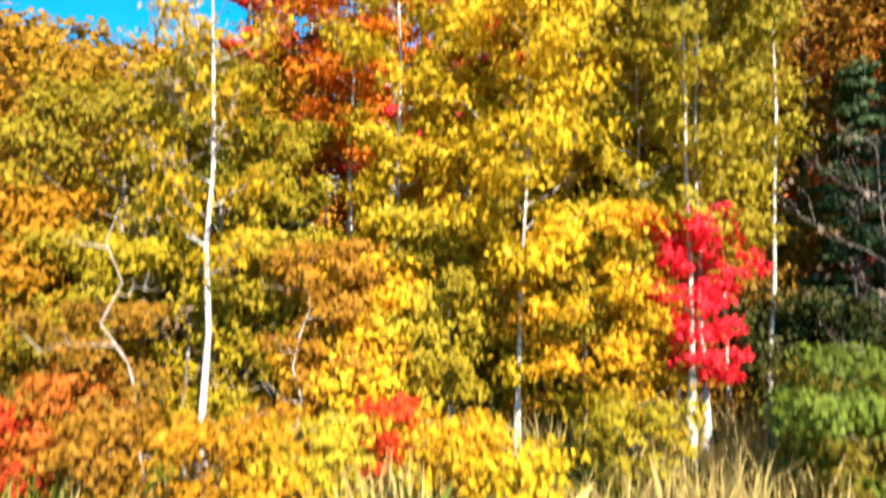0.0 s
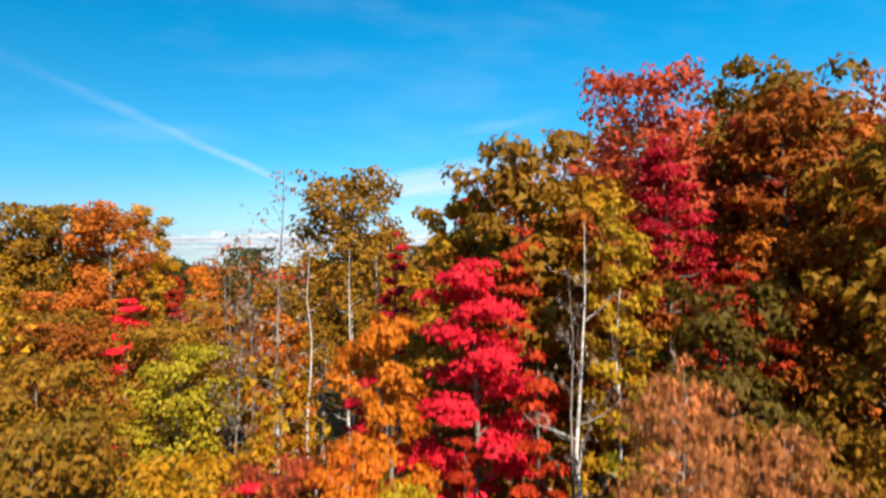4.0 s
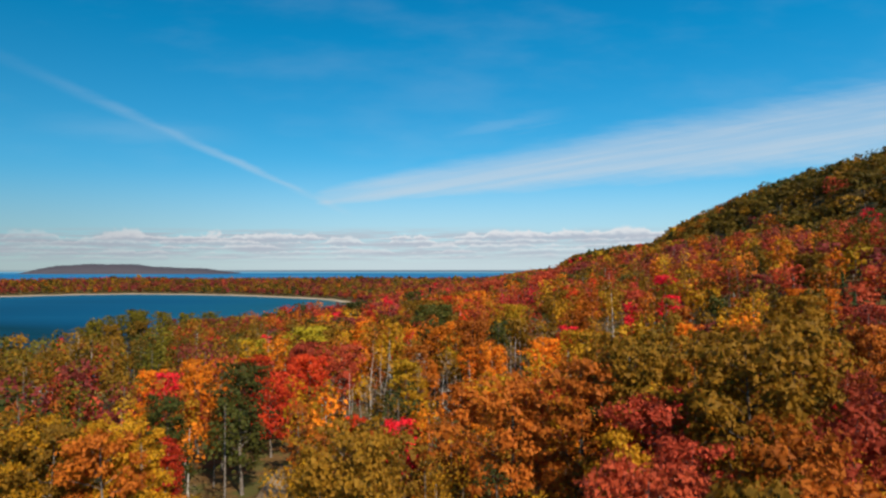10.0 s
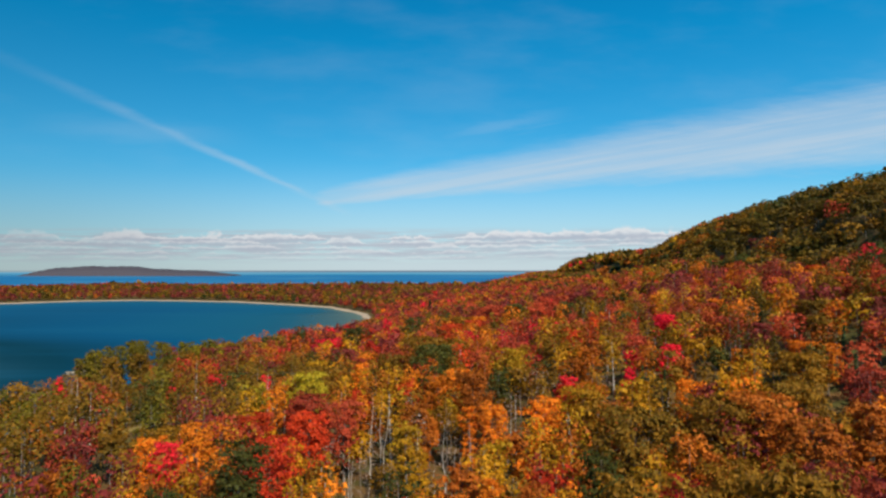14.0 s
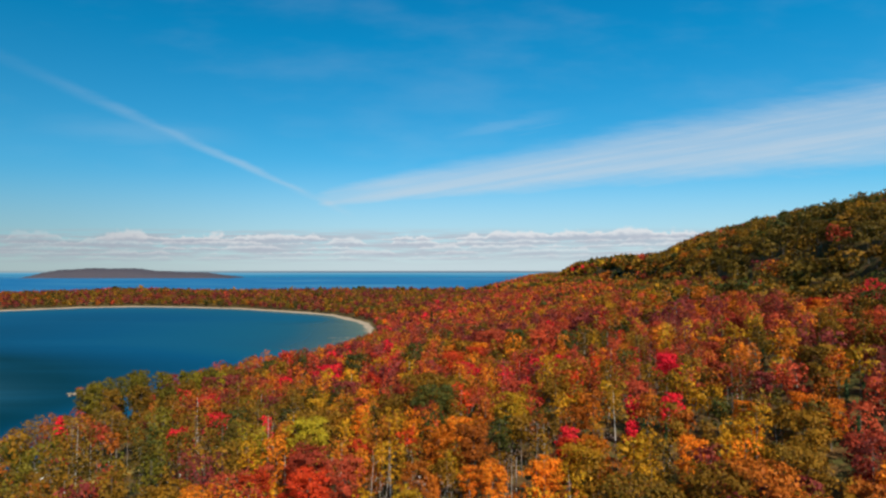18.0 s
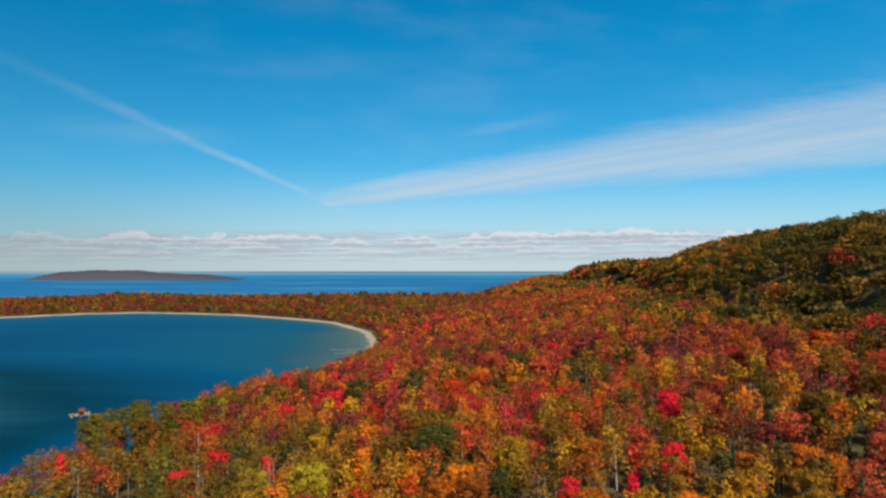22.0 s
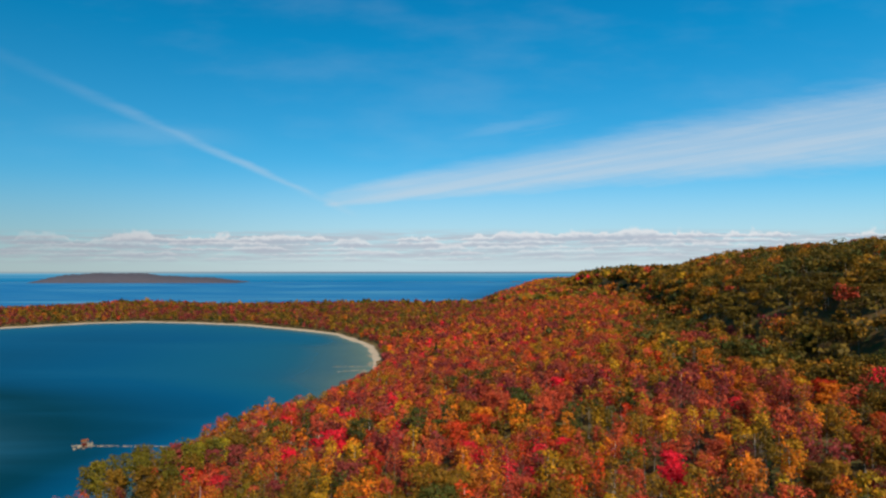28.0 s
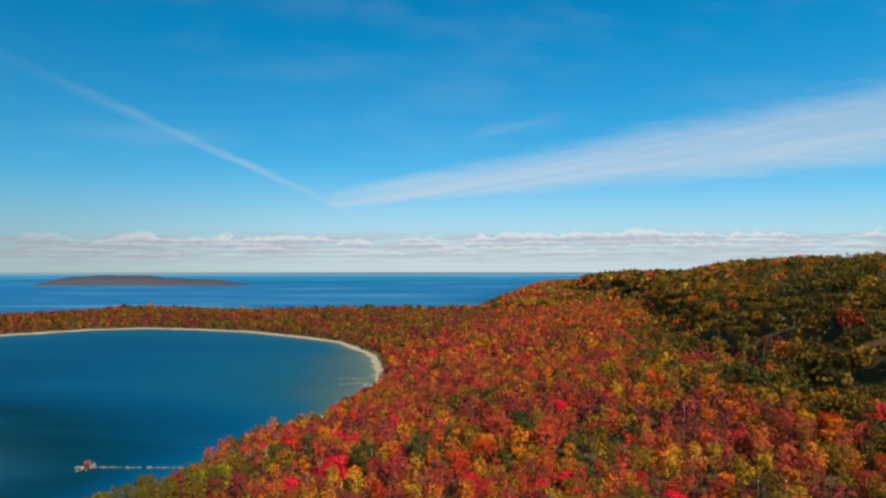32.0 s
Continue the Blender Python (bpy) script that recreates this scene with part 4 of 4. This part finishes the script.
def scatter(y0, y1, step, margin=25):
    """Jittered places in the drone's field of view, on land and clear of the planted trees."""
    ny = int((y1 - y0) / step)
    half = 0.76 * y1 + margin
    nx = int(2 * half / step)
    gx, gy = np.meshgrid((np.arange(nx) + 0.5) / nx * 2 * half - half, y0 + (np.arange(ny) + 0.5) / ny * (y1 - y0))
    x = gx.ravel() + rng.uniform(-0.46, 0.46, gx.size) * step
    y = gy.ravel() + rng.uniform(-0.46, 0.46, gx.size) * step
    ok = (np.abs(x) < 0.76 * y + margin) & (from_shore(x, y) > np.where(y < 450, 3, np.where(y < 900, 12, 8)))
    lane = near_line(x, y, (-20, 62), (-27.6, 108), 3.8)
    open_ground = lane
    for line in OPENINGS:
        open_ground |= near_line(x, y, *line)
    hill = x > np.interp(y, FOOT_Y, FOOT_X) + 6
    ok &= ~(hill & (rng.uniform(size=x.size) < (0.5 if y0 < 620 else 0.25)))
    x, y = x[ok & ~open_ground], y[ok & ~open_ground]
    tree = kdtree.KDTree(len(planted))
    for i, (px, py, _) in enumerate(planted):
        tree.insert((px, py, 0), i)
    tree.balance()
    keep = np.ones(len(x), bool)
    if y0 < 420:
        for i in range(len(x)):
            _, j, d = tree.find((x[i], y[i], 0))
            keep[i] = d > planted[j][2] * 0.75 + step * 0.38
    return x[keep], y[keep]


KINDS = list(LEAF)
MIXES = {
    "plain": dict(maroon=8, crimson=4, rust=16, coral=8, scarlet=4, orange=11, gold=17, bronze=8, olive=30, moss=6, green=7, bare=3),
    "hill": dict(maroon=3, rust=2, bronze=7, olive=26, moss=44, green=18),
    "shore": dict(maroon=12, crimson=1, rust=8, bronze=10, olive=32, moss=14, poplar=14, green=12, bare=8),
    "edge": dict(rust=9, scarlet=5, orange=17, gold=23, bronze=17, lime=2, olive=17, green=4, bare=9),
    "beyond": dict(maroon=21, crimson=3, rust=26, coral=9, scarlet=3, orange=6, gold=5, bronze=12, olive=24, moss=9, green=5),
    "foot": dict(maroon=14, crimson=2, rust=17, coral=4, orange=9, gold=7, bronze=10, olive=27, moss=13, green=8),
    "ridge": dict(rust=4, gold=6, bronze=12, olive=38, moss=32, green=8),
    "cape": dict(maroon=24, rust=5, bronze=4, olive=26, moss=26, green=15),
    "meadow": dict(poplar=60, olive=20, moss=20),
}


def hues(x, y):
    """Hue per tree: mixed by where it stands, and gathered in drifts."""
    foot = np.interp(y, FOOT_Y, FOOT_X)
    n = len(x)
    zone = np.zeros(n, int)
    stray = rng.normal(size=n) * (9 + 0.03 * y)
    zone[(y + 3 * stray > 250 + 30 * ripple(x, y)) & (x < foot - 35 + stray)] = 5
    zone[x > foot - 12 + 5 * ripple(x * 1.3, y * 1.3) + stray * 0.7] = 1
    zone[((from_shore(x, y) < 45) & (y < 330)) | ((x < -48) & (y < 235) & (y > 60))] = 2
    zone[(y + 2 * stray > 820) & (x + stray < np.interp(y, (800, 1200, 1700), (-40, 60, 200)))] = 3
    zone[(y < 175) & (x < 45) & (x > -48)] = 4
    zone[(np.abs(y - 1740) < 90) & (np.abs(x - 300) < 105)] = 6
    zone[(zone == 1) & (y + 4 * stray > 560)] = 7
    zone[(zone == 0) & (x + stray > 0.42 * y) & (y < 340)] = 8
    drift = (np.sin(x * 0.055 + 2.1 * np.sin(y * 0.021)) + np.sin(y * 0.047 + 1.3 * np.sin(x * 0.033))) * 0.12
    drift = drift * 1.3 - 0.10 * smooth((y - 280) / 250) * (x < 130)
    pickat = np.clip(rng.uniform(0, 1, n) * 0.84 + 0.08 + drift, 0, 0.9999)
    out = np.zeros(n, int)
    for k, name in enumerate(("plain", "hill", "shore", "cape", "edge", "beyond", "meadow", "ridge", "foot")):
        w = MIXES[name]
        edges = np.cumsum(list(w.values())) / sum(w.values())
        sel = zone == k
        out[sel] = np.array([KINDS.index(c) for c in w])[np.clip(np.searchsorted(edges, pickat[sel]), 0, len(w) - 1)]
    return out, zone


def woods(name, label, x, y, sprays, size, stems, grow_by=1.0):
    """Many trees as one mass: lumpy crowns of leaf sprays, with stems where they show."""
    n = len(x)
    hue, zone = hues(x, y)
    z = ground(x, y)
    h = rng.uniform(10.5, 19.0, n) * np.where(zone == 2, 1.05, 1.0) * np.where(zone == 3, 0.95, 1.0)
    low = (y > 430) & (y < 900)
    h = h * np.where(low, 0.5 + 0.5 * smooth(from_shore(x, y) / 38), 1.0)
    r = (1.2 + h * rng.uniform(0.10, 0.19, n)) * grow_by * np.where((zone == 1) | (zone == 7), 1.7, 1.0)
    size = size * (r / (h * 0.21)) ** 0.7
    con = hue == KINDS.index("needle")
    bare = hue == KINDS.index("bare")
    r = np.where(con, r * 0.7, r)
    # clumps of leaves climb the stem, wide low down and drawn in towards the tip
    lumps = 9
    lz = (np.arange(lumps) + rng.uniform(0, 1, (n, lumps))) / lumps * 1.6 - 0.9
    la = np.arange(lumps) * 2.4 + rng.uniform(0, 6.28, (n, 1)) + rng.normal(size=(n, lumps)) * 0.5
    lr = np.sqrt(np.clip(1 - (lz * 0.9) ** 2, 0, 1)) * (1 - 0.22 * lz) * rng.uniform(0.42, 0.64, (n, lumps))
    ld = np.stack([np.cos(la) * lr, np.sin(la) * lr, lz], 2)
    lump = rng.integers(0, lumps, (n, sprays))
    d = unit(rng, (n, sprays))
    d[..., 2] = np.where(rng.uniform(size=d.shape[:2]) < 0.7, np.abs(d[..., 2]), d[..., 2])
    deep = np.where((zone == 1) | (zone == 7), 0.52, 0.54 if stems else 0.7) * h
    c = np.take_along_axis(ld, lump[..., None].repeat(3, 2), 1) + d * np.array([0.5, 0.5, 0.44]) * rng.uniform(0.75, 1.1, (n, sprays))[..., None]
    q = rng.uniform(0, 1, (n, sprays)) ** 0.7
    ang = rng.uniform(0, 2 * np.pi, (n, sprays))
    cone = np.stack([np.cos(ang) * (1.02 - q), np.sin(ang) * (1.02 - q), q * 2.0 - 1.0], 2)
    c = np.where(con[:, None, None], cone, c)
    pos = np.stack([x, y, z + h - deep * 0.5], 1)[:, None] + c * np.stack([r, r, deep * 0.5], 1)[:, None]
    nrm = d + np.array([0, 0, 0.05]) + unit(rng, (n, sprays)) * 0.6
    show = rng.uniform(size=(n, sprays)) < np.where(bare, 0.35, 1.0)[:, None]
    who = np.repeat(np.arange(n), sprays).reshape(n, sprays)[show]
    size_of = (size * np.where(bare, 0.5, 1.0) * rng.uniform(0.85, 1.15, n))[who]
    v, f = leaves(pos[show], nrm[show], size_of, rng)
    tint = rng.uniform(0, 1, n)[who]
    soft = (d * 0.6 + c * np.array([0.7, 0.7, 0.5]) + nrm * 0.35)[show]
    soft = np.repeat(soft / np.linalg.norm(soft, axis=1)[:, None], 3, axis=0)
    idx = hue[who]
    mats = [LEAF[k] for k in KINDS] + [BARK["grey"], BARK["white"], BARK["dead"]]
    if stems:
        ang = np.arange(4) / 4 * 2 * np.pi
        ring = np.stack([np.cos(ang), np.sin(ang), ang * 0], 1)
        lean = rng.normal(size=(n, 2)) * 0.35
        b0 = np.stack([x, y, z - 0.3], 1)
        b1 = np.stack([x + lean[:, 0], y + lean[:, 1], z + h * 0.9], 1)
        rad = h * 0.011
        sv = np.concatenate([b0[:, None] + ring * rad[:, None, None], b1[:, None] + ring * (rad * 0.2)[:, None, None]], 1).reshape(-1, 3)
        k = np.arange(4)
        quad = np.stack([k, (k + 1) % 4, (k + 1) % 4 + 4, k + 4], 1)
        tri = np.concatenate([quad[:, [0, 1, 2]], quad[:, [0, 2, 3]]])
        sf = (tri[None] + (np.arange(n) * 8)[:, None, None]).reshape(-1, 3) + len(v)
        kind = np.where(bare, 2, np.where(rng.uniform(size=n) < 0.12, 1, 0)) + len(KINDS)
        v, f = np.concatenate([v, sv]), np.concatenate([f, sf])
        soft = np.concatenate([soft, np.tile(ring + np.array([0, 0, 0.01]), (2 * n, 1))])
        idx = np.concatenate([idx, np.repeat(kind, 8)])
        tint = np.concatenate([tint, np.zeros(8 * n)])
    ob = new(name, mesh_of(name, v, f, mats, idx, tint, normals=soft))
    return tagged(ob, label, "woods", kind="stuff")


x, y = scatter(14, 70, 4.6, 10)
woods("near_woods", "close-grown young hardwoods in yellow, olive and red leaf", x, y, 900, 0.31, True, 0.72)
x, y = scatter(70, 260, 6.0)
woods("lower_woods", "mixed hardwood forest in red, orange, gold and olive leaf", x, y, 270, 0.70, True)
x, y = scatter(260, 620, 7.2)
woods("slope_woods", "autumn forest on the plain and the wooded slope", x, y, 130, 1.08, True, 1.08)
x, y = scatter(620, 1500, 10.0, 60)
woods("distant_woods", "distant autumn forest along the bay and the ridge", x, y, 38, 2.1, False, 1.4)
x, y = scatter(1500, 4800, 23.0, 60)
woods("far_woods", "far rust and olive woods on the headland and ridge", x, y, 13, 5.5, False, 2.9)

plant("layered", -121, 197, 25.8, 3.4, "crimson")
rows("bush", "green", [(-118, 176, 9.5, 2.6), (-124, 184, 10.5, 3.0), (-107, 186, 10.0, 2.6), (-109, 174, 8.8, 2.0)])
rows("bush", "rust", [(-103, 178, 9.8, 2.2), (-127, 176, 10.0, 2.4)])

# ---------------------------------------------------------------- grass at the wood's edge
gx, gy = rng.uniform(-9, 9, 9000), rng.uniform(5.5, 12.5, 9000)
gz = ground(gx, gy)
tall = rng.uniform(0.3, 0.95, 9000) * (0.6 + 0.5 * (np.sin(gx * 1.3) * np.cos(gy * 1.1) > 0))
bend = rng.normal(size=(9000, 2)) * 0.22
side = unit(rng, (9000,)) * 0.018
side[:, 2] = 0
root = np.stack([gx, gy, gz - 0.03], 1)
mid = root + np.stack([bend[:, 0] * 0.3, bend[:, 1] * 0.3, tall * 0.6], 1)
tip = root + np.stack([bend[:, 0], bend[:, 1], tall], 1)
blade = np.stack([root - side, root + side, mid + side * 0.8, tip, mid - side * 0.8], 1).reshape(-1, 3)
idx = (np.sin(gx * 0.9 + 1) + np.sin(gy * 2.1) + rng.normal(size=9000) * 0.6 + np.where(gx < -3.5, 1.2, 0.0) > 0.5).astype(int)
grass = new("grass", mesh_of("grass", blade, np.arange(45000).reshape(-1, 5), [LEAF["straw"], LEAF["fern"]], idx, rng.uniform(0, 1, 9000)))
tagged(grass, "tall dry grass and weeds at the wood's edge", "grass", kind="stuff")

# ---------------------------------------------------------------- lane, clearing, hut


def draped(name, pts, widths, mat, lift, label):
    """A strip of made ground laid along a line."""
    pts, widths = np.array(pts, float), np.array(widths, float)
    k = np.linspace(0, len(pts) - 1, 30)
    cx, cy = np.interp(k, range(len(pts)), pts[:, 0]), np.interp(k, range(len(pts)), pts[:, 1])
    w = np.interp(k, range(len(pts)), widths)
    d = np.stack([np.gradient(cx), np.gradient(cy)], 1)
    d /= np.linalg.norm(d, axis=1)[:, None]
    cols = np.linspace(-1, 1, 7)
    px = cx[:, None] - d[:, 1:2] * w[:, None] * cols * 0.5
    py = cy[:, None] + d[:, 0:1] * w[:, None] * cols * 0.5
    pz = ground(px.ravel(), py.ravel()) + lift * (1 - 0.9 * (np.abs(np.tile(cols, 30)) > 0.95))
    i = (np.arange(29)[:, None] * 7 + np.arange(6)[None]).ravel()
    me = mesh_of(name, np.stack([px.ravel(), py.ravel(), pz], 1), np.stack([i, i + 1, i + 8, i + 7], 1), [mat], smooth_faces=True)
    return tagged(new(name, me), label, "road", kind="structure")


draped("road", [(-19, 58), (-22.2, 75), (-24.8, 88), (-26.8, 100), (-27.6, 110)], [5, 5.4, 5.6, 4.0, 2.6], GRAVEL, 0.6, "pale gravel lane through the trees")
draped("pavement", [(-134, 168), (-126, 176), (-119, 181)], [6, 9, 6], GRAVEL, 0.5, "grey gravel yard beside the hut")


draped("clearing", [(-104, 166), (-97, 180), (-90, 194), (-85, 206)], [5, 8, 7, 3], MEADOW, 0.5, "dry grassy clearing between the trees")


def box(bm, x0, x1, y0, y1, z0, z1):
    m = Matrix.Translation(((x0 + x1) / 2, (y0 + y1) / 2, (z0 + z1) / 2)) @ Matrix.Diagonal((x1 - x0, y1 - y0, z1 - z0, 1))
    bmesh.ops.create_cube(bm, size=1, matrix=m)


def solid(name, mat, parent, fill, label=""):
    bm = bmesh.new()
    fill(bm)
    me = bpy.data.meshes.new(name)
    bm.to_mesh(me)
    bm.free()
    me.materials.append(mat)
    return part(name, me, parent, label)


def roof_half(bm, sign):
    pts = [(0, -0.3, 3.75), (0, 5.3, 3.75), (sign * 2.2, 5.3, 2.45), (sign * 2.2, -0.3, 2.45)]
    lower = [bm.verts.new(p) for p in pts]
    upper = [bm.verts.new((p[0], p[1], p[2] + 0.12)) for p in pts]
    bm.faces.new(lower), bm.faces.new(upper[::-1])
    for i in range(4):
        j = (i + 1) % 4
        bm.faces.new((lower[i], lower[j], upper[j], upper[i]))
    bmesh.ops.recalc_face_normals(bm, faces=bm.faces)


hut = new("hut")
hut.matrix_world = pose(-114, 180, height(-114, 182) - 0.1, 0, 0, 62)


def hut_wall(bm):
    box(bm, -1.95, 1.95, 0, 5, 0, 2.55)
    a = [bm.verts.new(p) for p in ((-1.95, 0, 2.55), (1.95, 0, 2.55), (0, 0, 3.7), (-1.95, 5, 2.55), (1.95, 5, 2.55), (0, 5, 3.7))]
    bm.faces.new(a[:3]), bm.faces.new(a[5:2:-1])


solid("wall", SIDING, hut, hut_wall)
solid("roof", METAL_ROOF, hut, lambda bm: (roof_half(bm, 1), roof_half(bm, -1)), "weathered pale metal roof")
solid("door", DARK_GLASS, hut, lambda bm: box(bm, -0.45, 0.45, -0.05, 0.02, 0.05, 2.05))
solid("window", DARK_GLASS, hut, lambda bm: box(bm, 1.93, 2.0, 1.6, 2.8, 1.1, 2.0))
tagged(hut, "small brown board hut with a pale metal roof among trees", "hut")

# ---------------------------------------------------------------- stones in the water


def stone_mesh(seed):
    r = random.Random(seed)
    bm = bmesh.new()
    bmesh.ops.create_icosphere(bm, subdivisions=1, radius=0.5)
    for v in bm.verts:
        v.co *= r.uniform(0.72, 1.2)
        v.co.z = max(v.co.z * 0.7, -0.3)
    me = bpy.data.meshes.new("stone")
    bm.to_mesh(me)
    bm.free()
    me.materials.append(LIMESTONE)
    return me


STONES = [stone_mesh(i) for i in range(6)]


def stones(parent, spots):
    for i, (sx, sy, sz, s) in enumerate(spots):
        ob = part("stone", STONES[i % 6], parent)
        ob.matrix_local = pose(sx, sy, sz, 0, 0, i * 67) @ Matrix.Diagonal((s * 1.3, s, s * 0.8, 1))


pier = tagged(new("stone_pier"), "ruined pier of pale boulders with a heap at its end", "pier")
pier.matrix_world = pose(-211, 362, 0)
r = random.Random(4)
stones(pier, [(r.uniform(2, 72), r.gauss(0, 0.55) + 0.6 * math.sin(k * 0.21), r.uniform(-0.15, 0.25), r.uniform(0.5, 1.2)) for k in range(150)]
       + [(r.gauss(0, 2.2), r.gauss(-1.0, 3.0), r.uniform(0, 0.8), r.uniform(1.0, 2.2)) for k in range(46)])
for i in range(3):
    plant("bush", -212 + 1.4 * i, 362 - 2.0 * i + 1, 3.4 - 0.5 * i, 1.3, ("bronze", "bare", "maroon")[i], base=0.2)
planted[-3:] = []

for k, (sx, sy, sw, sd, turn) in enumerate([(-87, 632, 20, 4, 80), (-86, 690, 26, 4, 95), (-89, 580, 20, 4, 65), (-95, 750, 24, 4, 110), (-98, 540, 16, 3, 60),
                                            (-102, 668, 46, 2.4, 2), (-100, 640, 30, 2.4, 25)]):
    shelf = tagged(new("rock_shelf"), "flat pale limestone ledge awash at the shore", "rock", "ledges along the shore")
    shelf.matrix_world = pose(sx, sy, 0, 0, 0, turn)
    q = random.Random(k + 20)
    stones(shelf, [(q.uniform(-sw / 2, sw / 2), q.gauss(0, sd / 3), q.uniform(-0.1, 0.12), q.uniform(0.8, 2.0)) for _ in range(44)])

# ---------------------------------------------------------------- island on the horizon


def island_z(px, py):
    k = np.clip((px + 3043) / 1507, 0, 1)
    crest = np.interp(k, (0, 0.06, 0.14, 0.3, 0.52, 0.6, 0.85, 1), (8, 36, 60, 70, 69, 50, 38, 8))
    across = np.sqrt(np.clip(1 - ((py - 4600) / 180) ** 2, 0, 1))
    return 26 + crest * across + 2.6 * across * (np.sin(px * 0.21) + np.sin(px * 0.087 + py * 0.1) + np.sin(px * 0.43)) * (crest > 3)


iv, ifa = grid(np.linspace(-3043, -1536, 160), np.linspace(4420, 4780, 24), island_z)
tagged(new("island", mesh_of("island", iv, ifa, [FAR_WOODS], smooth_faces=True)), "low wooded island far out on the lake", "island", kind="structure")
